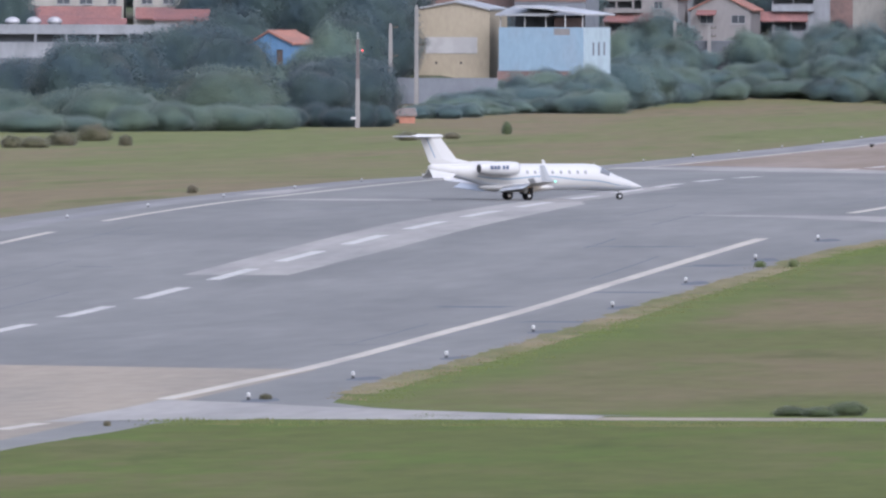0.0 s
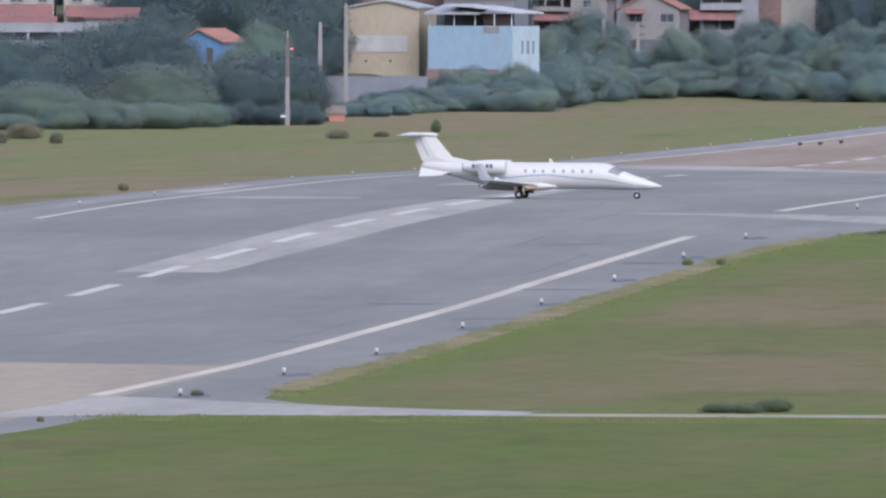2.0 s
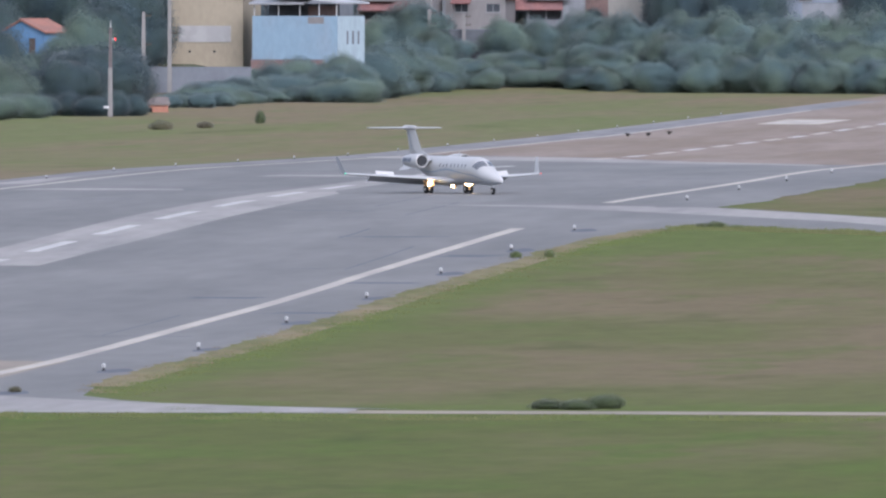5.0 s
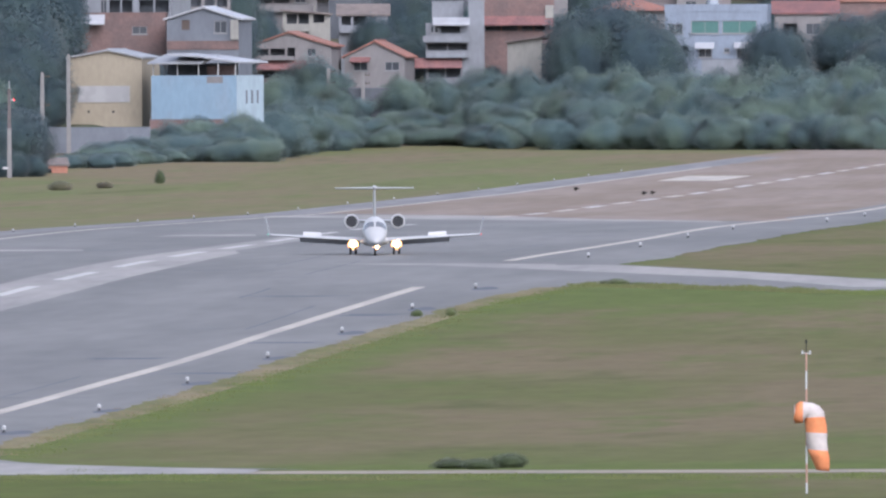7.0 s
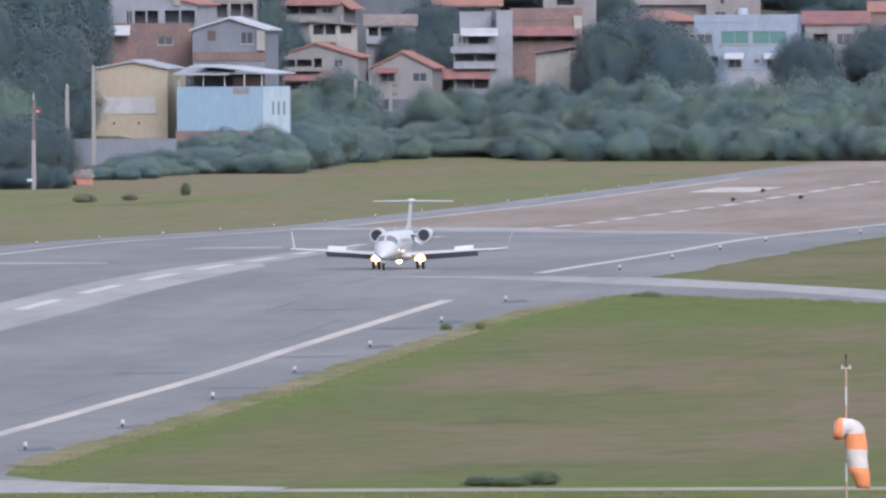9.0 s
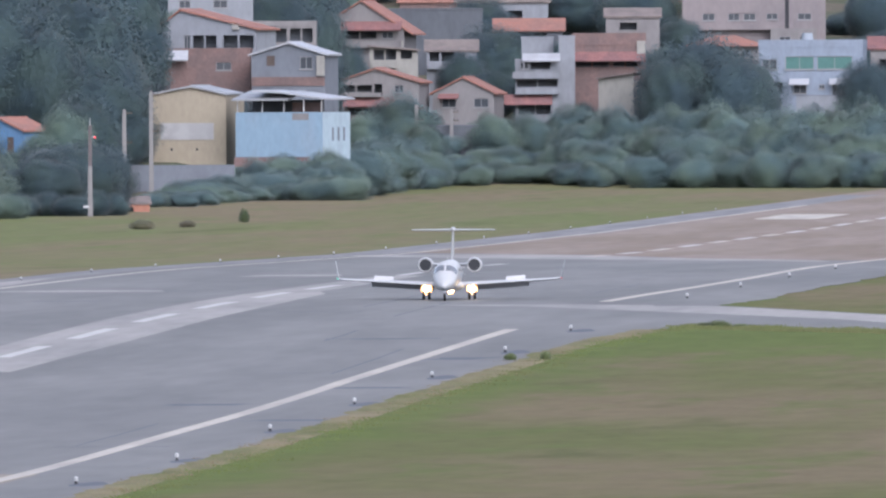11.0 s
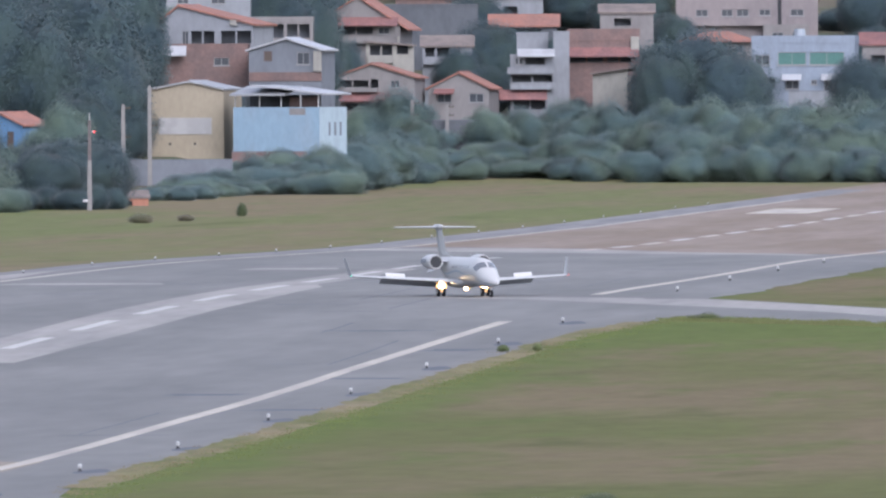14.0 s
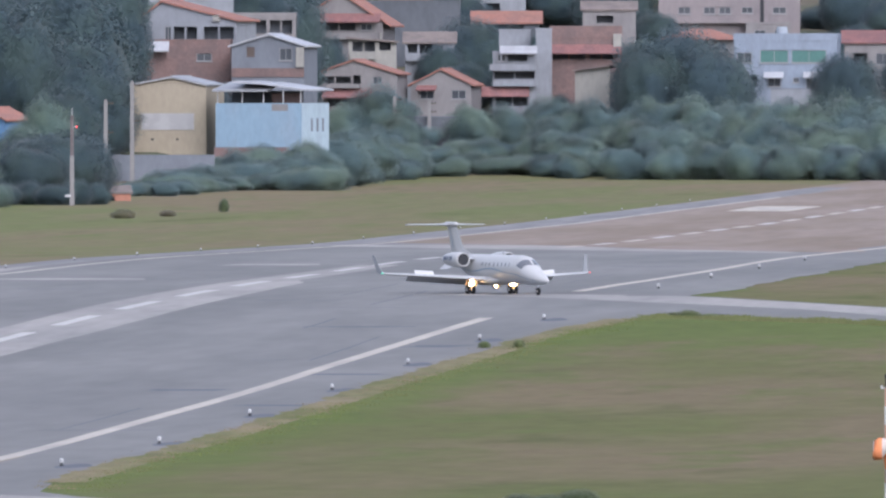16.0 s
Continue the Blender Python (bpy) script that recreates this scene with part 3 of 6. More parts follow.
    (-118.7, 3180.0, 7.6, 7.7, 'd'), (-116.0, 3175.0, 7.2, 6.1, 'd'), (-112.8, 3178.0, 6.6, 7.5, 'd'), (-200.8, 2886.0, 2.6, 5.5, 'm'),
    (-201.1, 2936.0, 2.9, 6.6, 'd'), (-202.2, 2980.0, 3.8, 4.3, 'm'), (-199.0, 2986.0, 3.8, 4.3, 'm'), (-197.7, 2971.0, 4.3, 5.6, 'm'),
    (-195.1, 2977.0, 5.1, 6.0, 'd'), (-192.5, 2976.0, 4.7, 5.9, 'm'), (-189.7, 2974.0, 5.3, 6.8, 'm'), (-189.6, 3012.0, 6.2, 7.1, 'm'),
    (-194.9, 3145.0, 6.1, 8.8, 'm'), (-195.2, 3199.0, 6.7, 5.4, 'd'), (-193.2, 3227.0, 7.0, 7.4, 'd'), (-192.4, 3236.0, 6.1, 4.8, 'm'),
    (-188.8, 3242.0, 6.1, 4.8, 'm'), (-188.1, 3238.0, 7.7, 6.0, 'm'), (-185.3, 3236.0, 7.7, 5.9, 'm'), (-181.6, 3235.0, 8.2, 7.1, 'm'),
    (-178.9, 3239.0, 7.1, 6.7, 'd'), (-175.5, 3233.0, 7.7, 7.0, 'm'), (-172.1, 3229.0, 9.1, 8.0, 'd'), (-168.9, 3226.0, 9.7, 6.7, 'd'),
    (-165.2, 3225.0, 8.7, 6.8, 'm'), (-161.9, 3224.0, 10.1, 5.5, 'm'), (-158.7, 3222.0, 9.9, 6.4, 'm'), (-155.4, 3217.0, 10.0, 7.2, 'd'),
    (-153.2, 3223.0, 9.5, 8.0, 'd'), (-149.9, 3219.0, 9.2, 7.2, 'm'), (-146.5, 3210.0, 9.2, 7.2, 'm'), (-143.5, 3209.0, 9.9, 7.8, 'm'),
    (-140.0, 3205.0, 9.7, 7.1, 'm'), (-137.1, 3212.0, 10.6, 5.7, 'm'), (-133.7, 3207.0, 9.6, 8.6, 'm'), (-130.7, 3204.0, 9.2, 8.1, 'm'),
    (-128.0, 3205.0, 10.4, 8.7, 'm'), (-125.2, 3198.0, 11.1, 5.5, 'd'), (-121.7, 3201.0, 9.7, 6.6, 'd'), (-118.7, 3191.0, 10.6, 7.5, 'd'),
    (-115.3, 3194.0, 10.6, 7.7, 'd'), (-160.6, 3245.0, 17.8, 14.0, 'd'), (-163.4, 3240.0, 15.6, 8.4, 'd'), (-155.3, 3240.0, 15.6, 9.5, 'd'),
    (-197.0, 3228.0, 11.3, 8.0, 'm'), (-202.0, 3226.0, 9.3, 6.6, 'm'), (-185.5, 3228.0, 9.2, 6.6, 'm'), (-180.9, 3230.0, 9.0, 6.6, 'm'),
    (-188.8, 3300.0, 19.6, 9.0, 'd'), (-174.8, 3380.0, 25.0, 9.2, 'd'), (-182.7, 3400.0, 25.5, 10.0, 'd'), (-209.4, 3160.0, 24.6, 9.3, 'd'),
    (-207.1, 3200.0, 24.0, 8.0, 'd'), (-147.4, 3400.0, 22.3, 6.2, 'd'), (-142.8, 3406.0, 22.3, 6.2, 'd'), (-195.4, 3370.0, 23.6, 8.4, 'd'),
    (-207.1, 3280.0, 17.2, 5.2, 'd'), (-168.2, 3360.0, 21.2, 6.1, 'd'), (-193.0, 3290.0, 16.8, 5.2, 'd'), (-171.2, 3238.0, 9.0, 4.6, 'd'),
    (-176.1, 3236.0, 9.9, 6.6, 'd'), (-193.4, 3222.0, 7.8, 5.8, 'm'), (-206.0, 3215.0, 8.6, 5.1, 'm'), (-137.7, 3250.0, 15.1, 8.1, 'd'),
    (-128.9, 3270.0, 16.2, 9.6, 'd'), (-124.2, 3260.0, 13.2, 9.6, 'd'), (-122.7, 3300.0, 17.6, 11.2, 'd'), (-222.2, 2880.0, 6.0, 5.2, 'm'),
    (-219.6, 2885.0, 5.7, 3.9, 'm'), (-225.6, 2890.0, 6.3, 5.2, 'm'), (-217.5, 2880.0, 6.2, 3.3, 'm'), (-257.4, 3127.0, 20.8, 4.7, 'd'),
    (-204.8, 3456.0, 27.6, 2.6, 'm'), (-269.9, 3166.0, 23.3, 3.2, 'm'), (-272.5, 3148.0, 21.5, 3.2, 'd'), (-255.4, 3176.0, 26.9, 5.8, 'm'),
    (-146.6, 3357.0, 18.5, 2.5, 'd'), (-206.1, 3236.0, 6.9, 2.3, 'm'), (-143.5, 3322.0, 15.0, 3.1, 'd'), (-204.5, 3315.0, 15.7, 4.6, 'm'),
    (-129.8, 3416.0, 26.9, 6.8, 'd'), (-214.0, 3023.0, 10.8, 3.5, 'd'), (-214.8, 3199.0, 28.8, 5.5, 'm'), (-135.8, 3459.0, 29.0, 4.1, 'd'),
    (-247.2, 3204.0, 27.6, 4.2, 'm'), (-183.4, 3448.0, 27.2, 3.4, 'm'), (-122.2, 3365.0, 20.6, 4.9, 'd'), (-143.6, 3445.0, 28.0, 3.6, 'm'),
    (-136.8, 3369.0, 22.9, 6.8, 'd'), (-179.2, 3270.0, 10.0, 2.9, 'd'), (-275.0, 3190.0, 25.6, 3.4, 'd'), (-157.2, 3454.0, 27.6, 2.4, 'm'),
    (-205.7, 3034.0, 12.3, 4.3, 'd'), (-258.2, 3224.0, 29.2, 4.0, 'd'), (-192.9, 3261.0, 9.3, 3.0, 'm'), (-271.3, 3204.0, 27.7, 3.2, 'm'),
    (-215.5, 3343.0, 21.2, 6.1, 'd'), (-131.4, 3451.0, 29.7, 4.5, 'm'), (-279.3, 3142.0, 22.1, 4.2, 'm'), (-232.0, 3106.0, 20.1, 5.8, 'm'),
    (-247.0, 3166.0, 25.6, 5.7, 'm'), (-127.4, 3433.0, 26.9, 3.7, 'm'), (-270.6, 3087.0, 18.3, 5.2, 'd'), (-138.6, 3402.0, 25.7, 6.6, 'm'),
    (-247.0, 3128.0, 19.3, 3.0, 'm'), (-182.5, 3464.0, 29.3, 3.3, 'd'), (-264.3, 3227.0, 32.1, 5.5, 'm'), (-171.6, 3315.0, 16.8, 6.2, 'd'),
    (-239.8, 3189.0, 25.7, 3.2, 'm'), (-173.1, 3310.0, 15.8, 4.8, 'd'), (-192.0, 3438.0, 26.9, 3.2, 'm'), (-141.7, 3254.0, 9.1, 2.8, 'm'),
    (-266.5, 3038.0, 11.5, 2.8, 'd'), (-263.3, 3075.0, 14.4, 2.8, 'm'), (-159.2, 3355.0, 18.0, 3.2, 'd'), (-169.8, 3266.0, 10.1, 3.1, 'm'),
    (-202.8, 3291.0, 12.6, 3.0, 'm'), (-241.0, 3209.0, 27.1, 2.8, 'd'), (-167.1, 3470.0, 29.0, 2.6, 'm'), (-220.7, 3237.0, 31.7, 4.6, 'd'),
    (-209.0, 3237.0, 8.6, 2.0, 'm'), (-123.6, 3228.0, 6.7, 4.1, 'm'), (-243.0, 3086.0, 15.1, 2.1, 'd'), (-208.3, 3324.0, 16.7, 5.0, 'd'),
    (-223.3, 3215.0, 28.9, 4.0, 'm'), (-223.6, 3083.0, 17.8, 5.4, 'm'), (-186.6, 3342.0, 16.8, 2.5, 'm'), (-255.2, 3215.0, 30.0, 5.0, 'm'),
    (-127.2, 3384.0, 21.6, 3.7, 'd'), (-217.7, 3313.0, 28.9, 5.2, 'm'), (-233.3, 3197.0, 28.4, 5.1, 'm'), (-244.2, 3177.0, 26.7, 5.4, 'm'),
    (-203.1, 3053.0, 11.2, 3.7, 'd'), (-178.9, 3339.0, 18.6, 5.1, 'm'), (-139.9, 3466.0, 29.8, 4.0, 'm'), (-169.6, 3469.0, 28.7, 3.0, 'd'),
    (-226.1, 3028.0, 11.7, 5.0, 'd'), (-243.9, 3110.0, 20.0, 5.8, 'm'), (-254.0, 3158.0, 23.4, 3.9, 'm'), (-157.9, 3469.0, 31.7, 6.1, 'd'),
    (-163.8, 3306.0, 13.9, 3.6, 'm'), (-213.9, 3449.0, 30.0, 6.3, 'd'), (-259.2, 3179.0, 27.7, 5.4, 'd'), (-203.6, 3353.0, 18.0, 2.9, 'm'),
    (-165.1, 3345.0, 18.2, 3.8, 'm'), (-216.9, 3286.0, 30.8, 6.8, 'd'), (-220.6, 3088.0, 16.3, 3.7, 'd'), (-218.8, 3405.0, 26.5, 5.7, 'm'),
    (-194.2, 3458.0, 28.7, 4.0, 'd'), (-260.9, 3096.0, 18.6, 5.3, 'm'), (-263.9, 3197.0, 29.2, 6.5, 'm'), (-205.2, 3253.0, 8.3, 3.1, 'd'),
    (-188.9, 3278.0, 14.3, 6.5, 'd'), (-184.9, 3310.0, 14.3, 2.8, 'd'), (-213.3, 3178.0, 24.7, 3.4, 'm'), (-193.3, 3319.0, 16.9, 5.2, 'd'),
    (-149.8, 3313.0, 15.1, 3.1, 'd'), (-124.8, 3399.0, 24.4, 4.1, 'd'), (-173.6, 3337.0, 17.7, 3.5, 'm'), (-208.6, 3133.0, 17.3, 3.0, 'd'),
    (-183.7, 3434.0, 26.7, 3.4, 'd'), (-140.4, 3347.0, 19.6, 4.5, 'd'), (-143.5, 3386.0, 24.5, 7.4, 'd'), (-238.9, 3224.0, 30.0, 3.9, 'm'),
    (-237.3, 3030.0, 9.8, 2.1, 'm'), (-199.0, 3466.0, 31.5, 4.5, 'm'), (-186.9, 3464.0, 28.6, 3.3, 'm'), (-210.9, 3288.0, 14.8, 6.8, 'm'),
    (-214.6, 3399.0, 24.9, 5.0, 'm'), (-267.2, 3087.0, 16.4, 3.1, 'd'), (-199.1, 3258.0, 9.8, 4.0, 'd'), (-132.1, 3467.0, 31.1, 5.3, 'm'),
    (-160.6, 3291.0, 13.6, 4.7, 'd'), (-207.7, 3443.0, 29.2, 5.4, 'm'), (-152.0, 3469.0, 29.4, 2.6, 'm'), (-238.0, 3132.0, 21.6, 4.9, 'm'),
    (-218.6, 3173.0, 27.0, 6.0, 'd'), (-198.3, 3342.0, 16.7, 2.4, 'd'), (-169.1, 3344.0, 17.5, 3.2, 'm'), (-272.4, 3234.0, 30.4, 4.2, 'm'),
    (-191.3, 3461.0, 30.1, 4.3, 'm'), (-222.5, 3439.0, 31.1, 4.5, 'd'), (-215.8, 3126.0, 19.1, 3.2, 'm'), (-213.3, 3414.0, 23.5, 3.1, 'd'),
    (-247.1, 3238.0, 31.9, 5.6, 'd'), (-182.9, 3337.0, 18.0, 3.6, 'd'), (-167.7, 3302.0, 16.5, 5.3, 'd'), (-163.4, 3453.0, 30.6, 6.6, 'd'),
    (-163.1, 3281.0, 12.0, 3.0, 'd'), (-211.2, 3466.0, 32.0, 6.7, 'm'), (-237.5, 3173.0, 24.0, 3.2, 'd'), (-210.6, 3374.0, 19.9, 3.3, 'm'),
    (-132.6, 3412.0, 24.3, 4.2, 'd'), (-255.1, 3086.0, 19.0, 6.1, 'd'), (-197.4, 3449.0, 26.9, 2.2, 'd'), (-197.8, 3321.0, 14.9, 2.7, 'm'),
    (-251.1, 3212.0, 29.5, 4.9, 'd'), (-267.4, 3221.0, 28.5, 3.6, 'm'), (-229.6, 3049.0, 12.0, 3.5, 'd'), (-208.5, 3036.0, 11.8, 3.4, 'm'),
    (-223.1, 3184.0, 26.9, 5.2, 'd'), (-250.2, 3119.0, 22.0, 5.4, 'd'), (-227.4, 3163.0, 25.1, 5.9, 'd'), (-124.5, 3459.0, 28.2, 2.8, 'm'),
    (-117.3, 3245.0, 8.3, 3.3, 'd'), (-176.4, 3269.0, 10.3, 3.6, 'd'), (-180.8, 3446.0, 28.8, 4.4, 'm'), (-266.6, 3143.0, 23.9, 6.9, 'd'),
    (-215.9, 3384.0, 24.0, 6.2, 'd'), (-218.9, 3132.0, 22.0, 5.6, 'm'), (-223.9, 3201.0, 27.8, 4.5, 'd'), (-274.6, 3129.0, 21.5, 4.6, 'd'),
    (-148.9, 3241.0, 7.5, 2.5, 'd'), (-201.6, 3031.0, 7.3, 2.3, 'm'), (-136.2, 3437.0, 28.1, 5.1, 'm'), (-123.8, 3419.0, 27.0, 6.6, 'm'),
    (-191.8, 3408.0, 23.2, 2.4, 'm'), (-202.6, 3272.0, 10.8, 3.5, 'm'), (-229.7, 3227.0, 29.9, 3.4, 'm'), (-202.3, 3433.0, 26.5, 4.5, 'm'),
    (-181.2, 3286.0, 15.1, 5.3, 'm'), (-223.9, 3167.0, 23.0, 3.3, 'd'), (-143.0, 3342.0, 18.7, 5.2, 'd'), (-149.0, 3458.0, 30.9, 4.7, 'd'),
    (-271.2, 3128.0, 20.0, 3.9, 'd'), (-243.4, 3155.0, 22.4, 3.9, 'm'), (-201.1, 3241.0, 7.6, 2.9, 'd'), (-220.6, 3021.0, 11.0, 4.8, 'd'),
    (-214.1, 3261.0, 23.3, 5.0, 'd'), (-269.5, 3043.0, 14.8, 5.6, 'd'), (-189.1, 3318.0, 15.2, 3.5, 'd'), (-273.6, 3113.0, 18.2, 2.6, 'm'),
    (-146.8, 3417.0, 24.2, 3.2, 'd'), (-140.2, 3225.0, 5.5, 2.5, 'm'), (-264.1, 3159.0, 25.8, 6.4, 'd'), (-129.4, 3363.0, 21.8, 4.8, 'd'),
    (-246.9, 3147.0, 21.0, 2.7, 'm'), (-211.2, 3070.0, 13.9, 2.4, 'm'), (-244.6, 3025.0, 9.5, 2.8, 'm'), (-219.3, 3209.0, 27.5, 3.5, 'm'),
    (-227.2, 3187.0, 27.3, 5.6, 'm'), (-133.3, 3385.0, 22.3, 3.5, 'm'), (-234.0, 3148.0, 23.8, 6.1, 'm'), (-213.6, 3369.0, 19.4, 3.2, 'd'),
    (-268.7, 3181.0, 25.6, 3.4, 'm'), (-158.1, 3250.0, 11.7, 7.3, 'm'), (-152.4, 3334.0, 16.1, 2.6, 'm'), (-176.4, 3441.0, 26.7, 3.6, 'm'),
    (-151.5, 3243.0, 9.0, 3.9, 'm'), (-191.8, 3361.0, 18.6, 2.4, 'd'), (-219.1, 3421.0, 26.5, 5.1, 'd'), (-210.4, 3349.0, 19.9, 5.1, 'm'),
    (-212.6, 3244.0, 20.2, 3.9, 'm'), (-162.1, 3266.0, 10.1, 3.3, 'd'), (-234.5, 3109.0, 17.3, 2.8, 'm'), (-184.4, 3284.0, 11.5, 3.1, 'd'),
    (-282.0, 3220.0, 28.0, 2.8, 'd'), (-236.0, 3194.0, 28.0, 4.6, 'd'), (-278.6, 3216.0, 29.8, 5.4, 'm'), (-238.0, 3110.0, 19.9, 4.9, 'd'),
    (-285.1, 3219.0, 30.7, 5.8, 'd'), (-251.9, 3014.0, 8.3, 2.4, 'm'),
]
BUSHES = [(-56.57, 1017.9, 1.61, 0.37), (-55.33, 1017.0, 1.61, 0.37), (-54.27, 1019.6, 1.62, 0.51), (-171.96, 2554.5, 1.16, 1.16), (-175.09, 2454.0, 2.5, 0.78), (-136.57, 1701.7, 0.85, 0.46), (-196.11, 2365.8, 1.39, 0.96), (-79.64, 1398.8, 0.7, 0.35), (-77.81, 1400.4, 0.63, 0.38), (-81.43, 1052.3, 0.62, 0.24), (-83.03, 988.5, 0.36, 0.22), (-201.98, 2362.9, 3.21, 1.18), (-204.77, 2431.9, 3.85, 1.43), (-201.43, 2324.8, 3.16, 0.95), (-203.48, 2323.7, 2.1, 1.05), (-172.61, 2481.7, 1.69, 0.56), (-72.4, 1484.0, 1.5, 0.42), (-73.3, 1485.0, 1.0, 0.3), (-71.1, 1483.0, 1.1, 0.26)]
for k in range(12, 37):
    y = 1325 + 50 * k
    if y > 1985:
        strip("centre_dash", [(y - 16, C - 0.5, C + 0.5), (y + 16, C - 0.5, C + 0.5)], PAINT if k % 2 else EDGE_PAINT, 0.055, label="white centre line dash", category="marking")
strip("aiming_block", [(2560, -121, -114.5), (2640, -121.5, -114.5)], EDGE_PAINT, 0.055, label="broad white aiming point block", category="marking")
# cracks and tarred seams in the asphalt
rng = random.Random(11)
for i in range(46):
    y = rng.uniform(1160, 1900)
    x = C + rng.uniform(-20, 21)
    if rng.random() < 0.55:
        a, w = rng.uniform(2, 7), rng.uniform(0.5, 1.6)
        strip("tar_seam", [(y, x, x + a), (y + w, x + 0.2, x + a * 0.95)], SEAM, 0.036, label="dark tarred cross joint", category="seam")
    else:
        n, w = rng.uniform(25, 70), rng.uniform(0.06, 0.16)
        strip("tar_seam", [(y, x, x + w), (y + n / 2, x + 0.1, x + 0.1 + w), (y + n, x, x + w)], SEAM, 0.036, label="dark tarred joint along the runway", category="seam")
for y, x0, x1, w in ((1648, C - 19.5, C - 7.8, 12), (1757, C - 10.5, C - 3.2, 14), (1690, C - 24.5, C - 21.5, 60)):
    strip("patch", [(y, x0, x1), (y + w, x0 + 1, x1 - 1)], PALE_ASPHALT, 0.038, label="pale worn asphalt patch", category="pavement")
for y, x0, x1, w, m in ((1290, C + 18, C + 22, 12, SEAM), (1210, C - 6, C - 2, 10, SEAM), (1455, C + 16, C + 20, 8, SEAM), (1400, C + 24, C + 27, 16, SEAM), (1330, C + 23, C + 26.5, 10, SEAM), (1250, C + 24, C + 27, 12, SEAM)):
    rows = [(y + w * i / 6, x0 + rng.uniform(-1.5, 1.5), x1 + rng.uniform(-1.5, 1.5)) for i in range(7)]
    strip("stain", rows[:3], m, 0.035, label="dark damp stain on the asphalt", category="stain")


# runway edge lights: a stem, a collar and a domed lens
def edge_light():
    e = thing("runway_edge_light", pose(0, 0, 0), "white domed runway edge light on a short stem", "runway light", "runway edge lights")
    part("base_plate", tubed((0, 0, 0), (0, 0, .04), .1, .09, 12), DARK, e)
    part("stem", tubed((0, 0, .04), (0, 0, .14), .05, .05, 10), DARK, e)
    part("collar", tubed((0, 0, .14), (0, 0, .2), .08, .09, 12), LIGHT_WHITE, e)
    part("lens", loft([[(r * math.cos(a), r * math.sin(a), z) for a in [2 * math.pi * i / 12 for i in range(12)]] for r, z in ((.085, .2), (.09, .27), (.065, .32), (.025, .34))]), LIGHT_WHITE, e, "white glass dome", smooth=True)
    return e


first = None
for spots in ([(-82.05, 1050.7), (-81.36, 1103.4), (-80.83, 1157.1), (-81.15, 1224.7), (-81.38, 1291.9), (-81.33, 1356.1), (-81.04, 1418.8), (-80.63, 1478.0)], [(-79.9, 1598.2), (-79.64, 1662.9), (-79.65, 1732.5), (-79.56, 1802.1)], [(-76.97, 1906.9), (-77.92, 2006.0)], [(-132.29, 1548.6), (-131.69, 1604.3), (-131.74, 1668.4), (-131.95, 1735.6), (-132.04, 1801.8)],
              [(-132.2, 1868), (-132.3, 1939), (-132.3, 2006), (-132.3, 2074.5)] + [(-132.3, 2143 + 71.8 * i) for i in range(9)]):
    for x, y in spots:
        m = pose(x, y, profile(y) + 0.013)
        if -83 < x < -80 and y < 1480:
            strip("stain", [(y - 5, x + .1, x + .7), (y - 2, x - .2, x + 1.5), (y + 2, x, x + 1.2), (y + 5, x + .4, x + .8)], SEAM, 0.037, label="dark dirt round the runway light", category="stain")
        if first is None:
            first = edge_light()
            first.matrix_basis = m
        else:
            copy_thing(first, m @ Matrix.Diagonal((.72, .72, .72, 1)) if x < -130 else m)


